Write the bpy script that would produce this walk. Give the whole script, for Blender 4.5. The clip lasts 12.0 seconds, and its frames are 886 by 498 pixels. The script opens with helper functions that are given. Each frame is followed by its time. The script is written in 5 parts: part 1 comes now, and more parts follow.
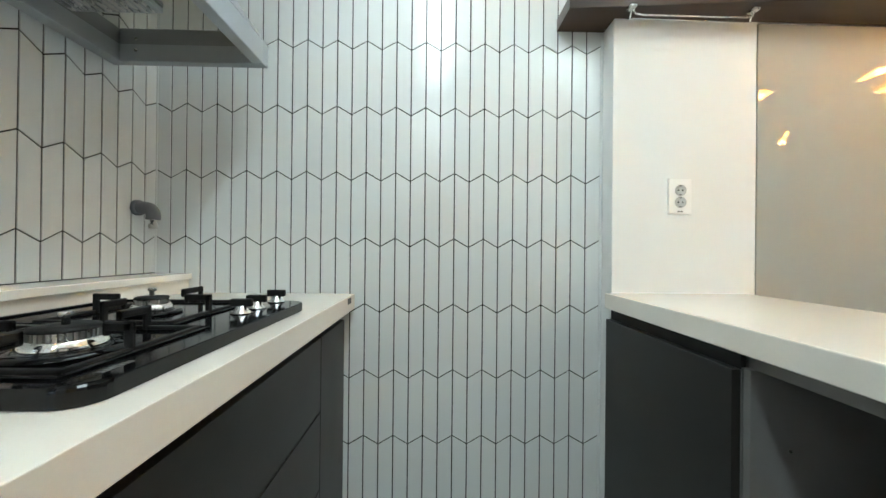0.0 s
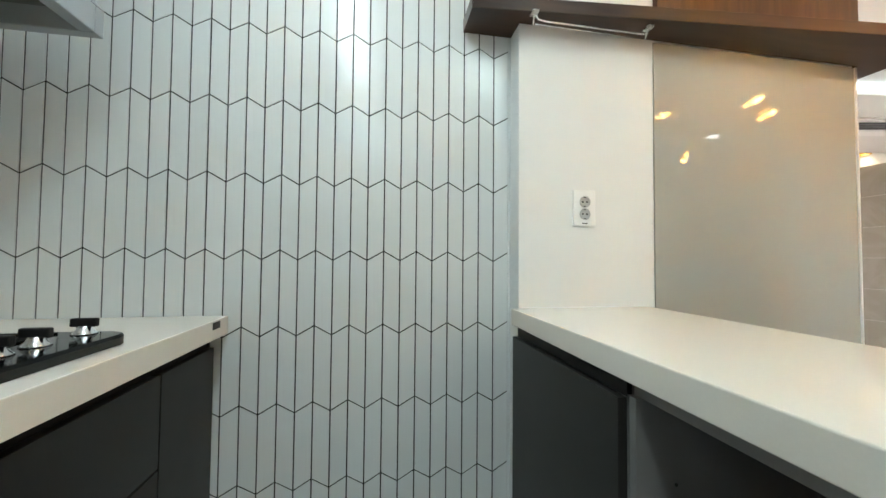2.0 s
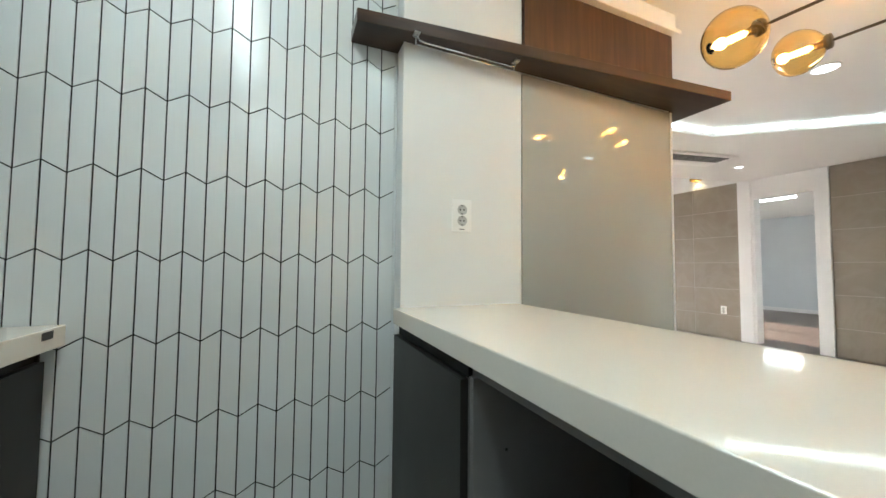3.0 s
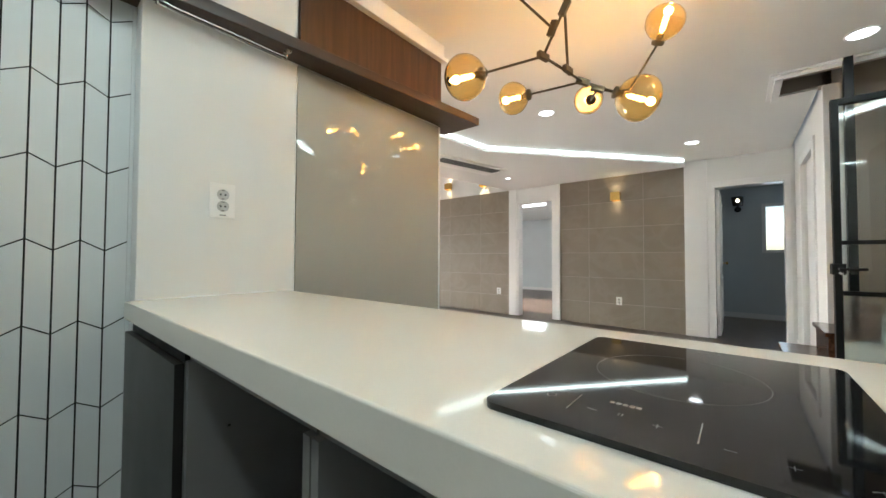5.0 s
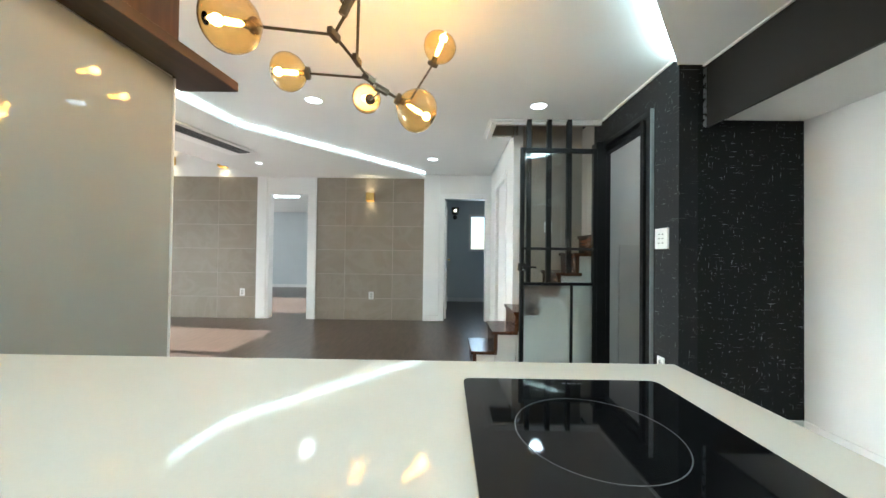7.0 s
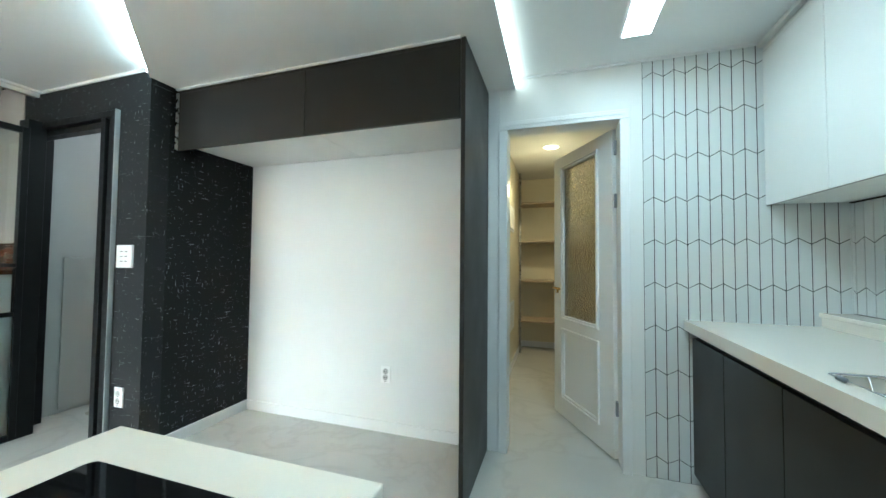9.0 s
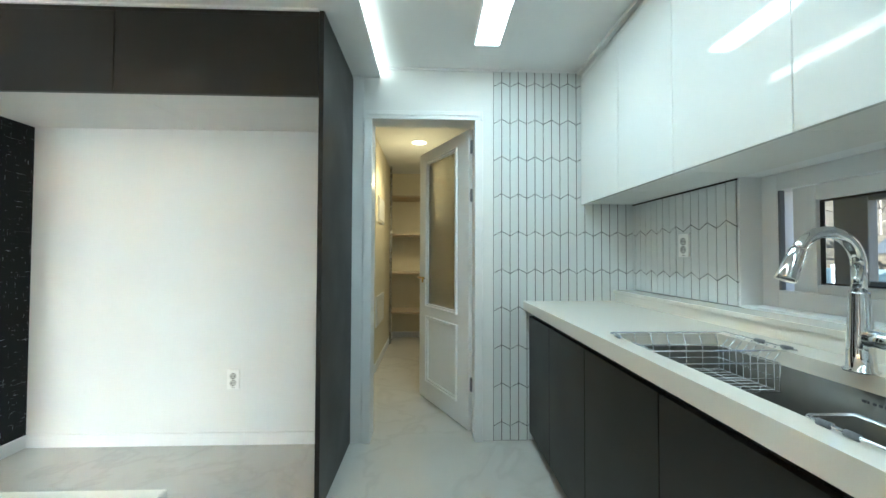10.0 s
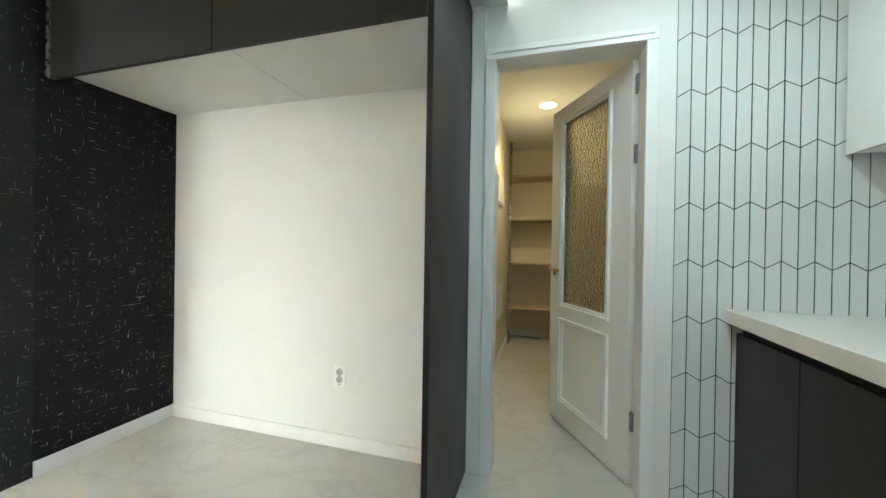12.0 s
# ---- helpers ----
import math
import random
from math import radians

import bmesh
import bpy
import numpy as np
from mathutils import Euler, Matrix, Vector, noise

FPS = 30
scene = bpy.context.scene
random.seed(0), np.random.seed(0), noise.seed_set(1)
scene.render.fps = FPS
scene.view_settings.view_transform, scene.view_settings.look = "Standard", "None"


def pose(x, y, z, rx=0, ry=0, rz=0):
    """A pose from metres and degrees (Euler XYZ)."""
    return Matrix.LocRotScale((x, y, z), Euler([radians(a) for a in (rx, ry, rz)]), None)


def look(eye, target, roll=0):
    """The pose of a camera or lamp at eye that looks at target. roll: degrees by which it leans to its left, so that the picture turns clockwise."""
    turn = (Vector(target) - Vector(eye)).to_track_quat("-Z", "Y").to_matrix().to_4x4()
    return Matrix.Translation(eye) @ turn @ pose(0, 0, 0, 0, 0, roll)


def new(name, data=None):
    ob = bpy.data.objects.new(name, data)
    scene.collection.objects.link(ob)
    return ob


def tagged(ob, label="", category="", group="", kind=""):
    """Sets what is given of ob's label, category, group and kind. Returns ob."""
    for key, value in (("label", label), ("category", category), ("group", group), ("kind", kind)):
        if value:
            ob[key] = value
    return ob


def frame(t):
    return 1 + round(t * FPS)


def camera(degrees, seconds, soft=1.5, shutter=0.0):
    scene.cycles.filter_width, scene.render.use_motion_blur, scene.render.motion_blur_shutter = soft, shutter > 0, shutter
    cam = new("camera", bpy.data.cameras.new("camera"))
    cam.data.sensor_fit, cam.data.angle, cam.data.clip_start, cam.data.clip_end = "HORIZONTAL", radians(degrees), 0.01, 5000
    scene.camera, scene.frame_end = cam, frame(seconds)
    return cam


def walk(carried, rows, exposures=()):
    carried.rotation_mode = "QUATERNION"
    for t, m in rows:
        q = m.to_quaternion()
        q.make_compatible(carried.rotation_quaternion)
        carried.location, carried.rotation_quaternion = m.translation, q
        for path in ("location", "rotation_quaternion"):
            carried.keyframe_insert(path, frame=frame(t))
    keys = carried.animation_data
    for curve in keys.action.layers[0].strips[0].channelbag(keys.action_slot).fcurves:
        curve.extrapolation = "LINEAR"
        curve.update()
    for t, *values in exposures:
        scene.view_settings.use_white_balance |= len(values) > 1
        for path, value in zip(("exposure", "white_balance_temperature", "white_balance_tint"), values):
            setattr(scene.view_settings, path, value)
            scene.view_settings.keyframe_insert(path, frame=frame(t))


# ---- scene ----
cam = camera(102.4, 12.0)
PATH = [
    (0, (0.617, 0.335, 1.046), (0.661, 2.335, 1.052), 0.6),
    (0.5, (0.617, 0.454, 1.043), (0.655, 2.453, 1.06), 0.6),
    (1, (0.64, 0.505, 1.056), (0.7, 2.504, 1.084), 0.6),
    (1.5, (0.72, 0.484, 1.06), (0.855, 2.479, 1.109), 0.6),
    (2, (0.786, 0.445, 1.06), (1.128, 2.414, 1.122), 0.5),
    (2.5, (0.833, 0.406, 1.056), (1.402, 2.322, 1.139), 0.5),
    (4.3, (0.975, 0.187, 1.044), (2.274, 1.705, 1.119), 0.2),
    (4.5, (0.981, 0.167, 1.043), (2.355, 1.619, 1.112), 0.1),
    (5, (0.998, 0.127, 1.037), (2.533, 1.408, 1.089), 0.2),
    (5.5, (1.031, 0.116, 1.04), (2.704, 1.211, 1.085), 0.1),
    (6, (1.089, 0.172, 1.043), (2.9, 1.019, 1.078), 0.1),
    (6.5, (1.104, 0.28, 1.056), (3.04, 0.78, 1.084), 0.4),
    (8.3, (1.107, 0.372, 1.176), (2.508, -1.054, 1.231), 0.9),
    (8.5, (1.079, 0.375, 1.183), (2.276, -1.225, 1.244), 0.8),
    (9, (0.994, 0.378, 1.195), (1.601, -1.526, 1.264), 0.5),
    (9.5, (0.946, 0.369, 1.184), (1.031, -1.628, 1.243), 0.2),
    (10, (0.919, 0.358, 1.162), (0.85, -1.64, 1.207), 0.2),
    (10.5, (0.904, 0.34, 1.143), (0.823, -1.658, 1.174), 0.4),
    (11, (0.89, 0.219, 1.124), (0.874, -1.781, 1.14), 0.5),
    (11.5, (0.919, 0.033, 1.126), (1.163, -1.952, 1.124), 0.6),
    (12, (1.052, -0.163, 1.123), (1.602, -2.086, 1.113), 0.9),
]
EXPOSURES = [(0, 3.4, 6150, 11), (2.5, 3.08, 6150, 10), (4.5, 2.8, 6250, 10), (6.5, 2.92, 5850, 6), (8.4, 3.28, 5250, -2), (10.5, 3.23, 5600, 1), (12, 3.18, 5900, 4)]
walk(cam, [(t, look(eye, target, roll)) for t, eye, target, roll in PATH], EXPOSURES)

# ---- world, sun ----
world = bpy.data.worlds.new("sky")
scene.world = world
world.use_nodes = True
wn = world.node_tree
sky = wn.nodes.new("ShaderNodeTexSky")
sky.sky_type = "NISHITA"
sky.sun_disc = False
sky.sun_elevation, sky.sun_rotation = radians(25), radians(6)
wn.nodes["Background"].inputs["Strength"].default_value = 0.05
wn.links.new(sky.outputs["Color"], wn.nodes["Background"].inputs["Color"])
sun = new("sun", bpy.data.lights.new("sun", "SUN"))
sun.data.energy, sun.data.angle, sun.data.color = 5.0, radians(0.5), (1.0, 0.95, 0.86)
sun.matrix_world = look((0, 0, 20), (-0.1, -1.0, 19.53))


K = 0.35  # one level for every lamp in the house


def area_light(name, eye, target, size_x, size_y, watts, color):
    la = bpy.data.lights.new(name, "AREA")
    la.shape, la.size, la.size_y, la.energy, la.color = "RECTANGLE", size_x, size_y, watts * K, color
    ob = new(name, la)
    ob.matrix_world = look(eye, target)
    return ob


def bulb_light(name, place, watts, color, radius=0.03):
    la = bpy.data.lights.new(name, "POINT")
    la.energy, la.color, la.shadow_soft_size = watts * K, color, radius
    ob = new(name, la)
    ob.location = place
    return ob


def spot_light(name, place, watts, color, degrees=140.0, radius=0.05):
    la = bpy.data.lights.new(name, "SPOT")
    la.energy, la.color, la.shadow_soft_size = watts * K, color, radius
    la.spot_size, la.spot_blend = radians(degrees), 0.6
    ob = new(name, la)
    ob.location = place
    return ob


# ---- materials ----
def material(name, color, rough=0.5, metal=0.0, mottled=0.0, scale=8.0, bump=0.0, bump_scale=60.0, spread=0.0, coat=0.0, ior=1.5):
    m = bpy.data.materials.new(name)
    m.use_nodes = True
    nt = m.node_tree
    b = nt.nodes["Principled BSDF"]
    b.inputs["Base Color"].default_value = (*color, 1)
    b.inputs["Roughness"].default_value = rough
    b.inputs["Metallic"].default_value = metal
    b.inputs["IOR"].default_value = ior
    b.inputs["Coat Weight"].default_value = coat
    geo = nt.nodes.new("ShaderNodeTexCoord")
    if mottled > 0 or spread > 0:
        n1 = nt.nodes.new("ShaderNodeTexNoise")
        n1.inputs["Scale"].default_value, n1.inputs["Detail"].default_value = scale, 6
        nt.links.new(geo.outputs["Object"], n1.inputs["Vector"])
        mr = nt.nodes.new("ShaderNodeMapRange")
        mr.inputs["From Min"].default_value, mr.inputs["From Max"].default_value = 0.3, 0.7
        mr.inputs["To Min"].default_value, mr.inputs["To Max"].default_value = 1 - mottled, 1 + mottled
        nt.links.new(n1.outputs["Fac"], mr.inputs["Value"])
        value = mr.outputs["Result"]
        if spread > 0:
            oi = nt.nodes.new("ShaderNodeObjectInfo")
            m2 = nt.nodes.new("ShaderNodeMapRange")
            m2.inputs["To Min"].default_value, m2.inputs["To Max"].default_value = 1 - spread, 1 + spread
            nt.links.new(oi.outputs["Random"], m2.inputs["Value"])
            mul = nt.nodes.new("ShaderNodeMath")
            mul.operation = "MULTIPLY"
            nt.links.new(value, mul.inputs[0])
            nt.links.new(m2.outputs["Result"], mul.inputs[1])
            value = mul.outputs[0]
        mix = nt.nodes.new("ShaderNodeVectorMath")
        mix.operation = "SCALE"
        mix.inputs[0].default_value = color
        nt.links.new(value, mix.inputs["Scale"])
        nt.links.new(mix.outputs["Vector"], b.inputs["Base Color"])
        # uneven gloss
        m3 = nt.nodes.new("ShaderNodeMapRange")
        m3.inputs["From Min"].default_value, m3.inputs["From Max"].default_value = 0.3, 0.7
        m3.inputs["To Min"].default_value, m3.inputs["To Max"].default_value = rough * 0.85, min(1, rough * 1.15)
        nt.links.new(n1.outputs["Fac"], m3.inputs["Value"])
        nt.links.new(m3.outputs["Result"], b.inputs["Roughness"])
    if bump > 0:
        n2 = nt.nodes.new("ShaderNodeTexNoise")
        n2.inputs["Scale"].default_value, n2.inputs["Detail"].default_value = bump_scale, 4
        nt.links.new(geo.outputs["Object"], n2.inputs["Vector"])
        bp = nt.nodes.new("ShaderNodeBump")
        bp.inputs["Strength"].default_value, bp.inputs["Distance"].default_value = bump, 0.002
        nt.links.new(n2.outputs["Fac"], bp.inputs["Height"])
        nt.links.new(bp.outputs["Normal"], b.inputs["Normal"])
    return m


def streaked(name, dark, light, rough, stretch, scale=3.0, bump=0.1, detail=8.0, sharp=(0.35, 0.65)):
    """Wood grain or stone veins: noise drawn out along an axis between two colours."""
    m = bpy.data.materials.new(name)
    m.use_nodes = True
    nt = m.node_tree
    b = nt.nodes["Principled BSDF"]
    b.inputs["Roughness"].default_value = rough
    geo = nt.nodes.new("ShaderNodeTexCoord")
    mp = nt.nodes.new("ShaderNodeMapping")
    mp.inputs["Scale"].default_value = stretch
    nt.links.new(geo.outputs["Object"], mp.inputs["Vector"])
    n = nt.nodes.new("ShaderNodeTexNoise")
    n.inputs["Scale"].default_value, n.inputs["Detail"].default_value = scale, detail
    n.inputs["Distortion"].default_value = 0.6
    nt.links.new(mp.outputs["Vector"], n.inputs["Vector"])
    r = nt.nodes.new("ShaderNodeValToRGB")
    r.color_ramp.elements[0].position, r.color_ramp.elements[0].color = sharp[0], (*dark, 1)
    r.color_ramp.elements[1].position, r.color_ramp.elements[1].color = sharp[1], (*light, 1)
    nt.links.new(n.outputs["Fac"], r.inputs["Fac"])
    nt.links.new(r.outputs["Color"], b.inputs["Base Color"])
    bp = nt.nodes.new("ShaderNodeBump")
    bp.inputs["Strength"].default_value, bp.inputs["Distance"].default_value = bump, 0.001
    nt.links.new(n.outputs["Fac"], bp.inputs["Height"])
    nt.links.new(bp.outputs["Normal"], b.inputs["Normal"])
    return m


def veined(name, base, vein, rough, scale=1.6, width=0.02, strength=0.6, rnd=False, coat=0.0):
    """Polished stone or porcelain: thin wandering veins on a cloudy ground."""
    m = material(name, base, rough, mottled=0.05, scale=2.5, coat=coat, spread=0.03 if rnd else 0.0)
    nt = m.node_tree
    b = nt.nodes["Principled BSDF"]
    geo = nt.nodes.new("ShaderNodeTexCoord")
    vec = geo.outputs["Object"]
    if rnd:
        oi = nt.nodes.new("ShaderNodeObjectInfo")
        add = nt.nodes.new("ShaderNodeVectorMath")
        add.operation = "MULTIPLY_ADD"
        add.inputs[1].default_value = (1, 1, 1)
        nt.links.new(vec, add.inputs[0])
        sc = nt.nodes.new("ShaderNodeVectorMath")
        sc.operation = "SCALE"
        sc.inputs[0].default_value = (17, 31, 23)
        nt.links.new(oi.outputs["Random"], sc.inputs["Scale"])
        nt.links.new(sc.outputs["Vector"], add.inputs[2])
        vec = add.outputs["Vector"]
    n = nt.nodes.new("ShaderNodeTexNoise")
    n.inputs["Scale"].default_value, n.inputs["Detail"].default_value, n.inputs["Distortion"].default_value = scale, 5, 1.5
    nt.links.new(vec, n.inputs["Vector"])
    sub = nt.nodes.new("ShaderNodeMath")
    sub.operation = "SUBTRACT"
    sub.inputs[1].default_value = 0.5
    nt.links.new(n.outputs["Fac"], sub.inputs[0])
    ab = nt.nodes.new("ShaderNodeMath")
    ab.operation = "ABSOLUTE"
    nt.links.new(sub.outputs[0], ab.inputs[0])
    mr = nt.nodes.new("ShaderNodeMapRange")
    mr.inputs["From Min"].default_value, mr.inputs["From Max"].default_value = 0.0, width
    mr.inputs["To Min"].default_value, mr.inputs["To Max"].default_value = strength, 0.0
    nt.links.new(ab.outputs[0], mr.inputs["Value"])
    mix = nt.nodes.new("ShaderNodeMix")
    mix.data_type = "RGBA"
    mix.inputs[7].default_value = (*vein, 1)
    nt.links.new(mr.outputs["Result"], mix.inputs[0])
    old = b.inputs["Base Color"].links[0].from_socket
    nt.links.new(old, mix.inputs[6])
    nt.links.new(mix.outputs[2], b.inputs["Base Color"])
    return m


def glow(name, color, strength):
    m = bpy.data.materials.new(name)
    m.use_nodes = True
    b = m.node_tree.nodes["Principled BSDF"]
    b.inputs["Base Color"].default_value = (0.8, 0.8, 0.8, 1)
    b.inputs["Emission Color"].default_value = (*color, 1)
    b.inputs["Emission Strength"].default_value = strength * K
    return m


def glass(name, color=(1, 1, 1), rough=0.0, ior=1.45, bump=0.0, bump_scale=60.0):
    m = bpy.data.materials.new(name)
    m.use_nodes = True
    nt = m.node_tree
    b = nt.nodes["Principled BSDF"]
    b.inputs["Base Color"].default_value = (*color, 1)
    b.inputs["Transmission Weight"].default_value = 1.0
    b.inputs["Roughness"].default_value, b.inputs["IOR"].default_value = rough, ior
    if bump > 0:
        geo = nt.nodes.new("ShaderNodeTexCoord")
        n = nt.nodes.new("ShaderNodeTexVoronoi")
        n.inputs["Scale"].default_value = bump_scale
        nt.links.new(geo.outputs["Object"], n.inputs["Vector"])
        bp = nt.nodes.new("ShaderNodeBump")
        bp.inputs["Strength"].default_value, bp.inputs["Distance"].default_value = bump, 0.004
        nt.links.new(n.outputs["Distance"], bp.inputs["Height"])
        nt.links.new(bp.outputs["Normal"], b.inputs["Normal"])
    return m


def flecked(name, base, fleck, rough):
    """Black wallpaper with short pale dashes along and across."""
    m = bpy.data.materials.new(name)
    m.use_nodes = True
    nt = m.node_tree
    b = nt.nodes["Principled BSDF"]
    b.inputs["Roughness"].default_value = rough
    geo = nt.nodes.new("ShaderNodeTexCoord")
    total = None
    for stretch, thr in (((16, 16, 150), 0.69), ((150, 150, 22), 0.70), ((4.5, 4.5, 210), 0.73)):
        mp = nt.nodes.new("ShaderNodeMapping")
        mp.inputs["Scale"].default_value = stretch
        nt.links.new(geo.outputs["Object"], mp.inputs["Vector"])
        n = nt.nodes.new("ShaderNodeTexNoise")
        n.inputs["Scale"].default_value, n.inputs["Detail"].default_value = 1.0, 1.5
        n.inputs["Distortion"].default_value = 0.3
        nt.links.new(mp.outputs["Vector"], n.inputs["Vector"])
        mr = nt.nodes.new("ShaderNodeMapRange")
        mr.inputs["From Min"].default_value, mr.inputs["From Max"].default_value = thr, thr + 0.05
        nt.links.new(n.outputs["Fac"], mr.inputs["Value"])
        if total is None:
            total = mr.outputs["Result"]
        else:
            ad = nt.nodes.new("ShaderNodeMath")
            ad.operation, ad.use_clamp = "ADD", True
            nt.links.new(total, ad.inputs[0])
            nt.links.new(mr.outputs["Result"], ad.inputs[1])
            total = ad.outputs[0]
    mix = nt.nodes.new("ShaderNodeMix")
    mix.data_type = "RGBA"
    mix.inputs[6].default_value, mix.inputs[7].default_value = (*base, 1), (*fleck, 1)
    nt.links.new(total, mix.inputs[0])
    nt.links.new(mix.outputs[2], b.inputs["Base Color"])
    n2 = nt.nodes.new("ShaderNodeTexNoise")
    n2.inputs["Scale"].default_value = 180
    nt.links.new(geo.outputs["Object"], n2.inputs["Vector"])
    bp = nt.nodes.new("ShaderNodeBump")
    bp.inputs["Strength"].default_value, bp.inputs["Distance"].default_value = 0.25, 0.002
    nt.links.new(n2.outputs["Fac"], bp.inputs["Height"])
    nt.links.new(bp.outputs["Normal"], b.inputs["Normal"])
    return m


PAPER = material("white_wallpaper", (0.78, 0.78, 0.77), 0.75, mottled=0.015, scale=3, bump=0.12, bump_scale=220)
PAPER_GREY = material("blue_grey_wallpaper", (0.62, 0.66, 0.68), 0.8, mottled=0.02, scale=3, bump=0.1, bump_scale=200)
PAPER_BEIGE = material("beige_wallpaper", (0.34, 0.305, 0.265), 0.8, mottled=0.03, scale=4, bump=0.12, bump_scale=200)
CEIL = material("ceiling_paper", (0.8, 0.8, 0.79), 0.8, mottled=0.012, scale=2, bump=0.08, bump_scale=160)
TRIM = material("white_trim", (0.8, 0.8, 0.8), 0.35, mottled=0.01, scale=5)
TILE = material("white_glazed_tile", (0.7, 0.72, 0.72), 0.2, mottled=0.015, scale=4, spread=0.02, bump=0.05, bump_scale=14)
GROUT = material("dark_grout", (0.014, 0.014, 0.014), 0.9, mottled=0.2, scale=40)
STONE_TOP = material("white_engineered_stone", (0.82, 0.775, 0.70), 0.075, mottled=0.012, scale=300)
DARK_CAB = material("charcoal_matte_laminate", (0.0195, 0.0177, 0.0157), 0.36, mottled=0.04, scale=3, bump=0.05, bump_scale=300)
DARK_GAP = material("black_shadow_channel", (0.012, 0.012, 0.012), 0.6, mottled=0.1, scale=10)
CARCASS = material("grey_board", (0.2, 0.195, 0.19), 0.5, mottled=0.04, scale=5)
# back and bottom boards, darker and slightly browner than the side panels
CARCASS_IN = material("darker_carcass_board", (0.07, 0.063, 0.056), 0.5, mottled=0.05, scale=6)
WHITE_GLOSS = material("white_gloss_lacquer", (0.82, 0.82, 0.8), 0.05, mottled=0.008, scale=2, coat=0.5)
WHITE_BOARD = material("white_board", (0.74, 0.73, 0.7), 0.5, mottled=0.02, scale=6)
BLACK_PAPER = flecked("black_flecked_wallpaper", (0.0075, 0.0075, 0.008), (0.24, 0.25, 0.26), 0.75)
CHARCOAL_PAPER = flecked("charcoal_flecked_wallpaper", (0.016, 0.0165, 0.0175), (0.17, 0.175, 0.18), 0.75)
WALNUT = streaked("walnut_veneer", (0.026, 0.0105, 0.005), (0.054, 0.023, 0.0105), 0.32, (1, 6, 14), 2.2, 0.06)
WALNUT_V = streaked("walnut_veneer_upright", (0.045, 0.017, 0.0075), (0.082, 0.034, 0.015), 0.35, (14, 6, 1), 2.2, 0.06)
TREAD = streaked("dark_oak_tread", (0.05, 0.022, 0.012), (0.13, 0.062, 0.036), 0.22, (3, 18, 18), 2.0, 0.1)
PARQUET = streaked("dark_brown_floorboards", (0.045, 0.028, 0.02), (0.085, 0.055, 0.04), 0.3, (3, 16, 1), 1.5, 0.08)
FLOOR_TILE = veined("pale_polished_porcelain", (0.6, 0.585, 0.55), (0.46, 0.44, 0.41), 0.12, 1.1, 0.03, 0.35)
GREY_TILE = veined("taupe_stone_tile", (0.25, 0.215, 0.172), (0.33, 0.295, 0.25), 0.35, 1.6, 0.09, 0.3, rnd=True)
GREY_GROUT = material("pale_grout", (0.42, 0.39, 0.34), 0.9, mottled=0.1, scale=20)
PAINTED_GLASS = material("back_painted_beige_glass", (0.40, 0.40, 0.365), 0.03, mottled=0.006, scale=1.5)
BLACK_GLASS = material("black_ceramic_glass", (0.006, 0.006, 0.007), 0.035, mottled=0.05, scale=30)
BLACK_ENAMEL = material("black_enamel", (0.0035, 0.0035, 0.004), 0.1, mottled=0.08, scale=20)
CAST_IRON = material("black_cast_iron", (0.007, 0.007, 0.007), 0.55, mottled=0.15, scale=60, bump=0.2, bump_scale=300)
BLACK_METAL = material("black_powder_coat", (0.005, 0.005, 0.0055), 0.5, mottled=0.06, scale=30, bump=0.05, bump_scale=400)
STEEL = material("brushed_steel", (0.55, 0.55, 0.54), 0.28, 1.0, mottled=0.05, scale=40)
SINK_STEEL = material("satin_sink_steel", (0.14, 0.132, 0.118), 0.42, 0.6, mottled=0.06, scale=30)
CHROME = material("chrome", (0.75, 0.76, 0.78), 0.06, 1.0, mottled=0.02, scale=20)
ALU = material("burner_aluminium", (0.82, 0.82, 0.81), 0.12, 1.0, mottled=0.05, scale=50)
HOOD_GREY = material("silver_grey_paint", (0.36, 0.38, 0.4), 0.35, 0.3, mottled=0.02, scale=10)
HOOD_GLASS = material("hood_mirror_panel", (0.62, 0.62, 0.57), 0.025, 1.0, mottled=0.02, scale=6)
BRONZE = material("aged_bronze", (0.11, 0.085, 0.055), 0.38, 0.9, mottled=0.12, scale=40)
BRASS = material("brass", (0.7, 0.47, 0.16), 0.25, 1.0, mottled=0.06, scale=30)
PLASTIC = material("white_plastic", (0.87, 0.87, 0.86), 0.35, mottled=0.01, scale=20)
GREY_PLASTIC = material("grey_plastic", (0.17, 0.18, 0.2), 0.45, mottled=0.04, scale=30)
HOLE = material("dark_socket", (0.03, 0.03, 0.03), 0.6, mottled=0.1, scale=50)
LETTER = material("silver_print", (0.13, 0.13, 0.13), 0.4, mottled=0.03, scale=60)
DARK_PRINT = material("dark_print", (0.05, 0.05, 0.05), 0.5, mottled=0.05, scale=60)
CLEAR = glass("clear_glass", (0.95, 0.98, 0.97))
MILK = glass("frosted_glass", (0.86, 0.9, 0.88), 0.35)
RIPPLE = glass("rippled_obscure_glass", (0.9, 0.86, 0.7), 0.04, bump=1.0, bump_scale=75)
AMBER = glass("amber_glass", (1.0, 0.8, 0.45), 0.0, 1.45, bump=0.06, bump_scale=18)
PANEL_GLOW = glow("led_panel", (0.9, 1.0, 0.98), 4)
COVE_GLOW = glow("led_strip", (0.97, 1.0, 0.86), 2.0)
COVE_WHITE = glow("led_strip_white", (0.84, 1.0, 0.95), 3.6)
COVE_BRIGHT = glow("led_strip_bright", (0.80, 1.0, 0.96), 9.0)
DOWN_GLOW = glow("downlight_disc", (0.92, 0.98, 1.0), 4)
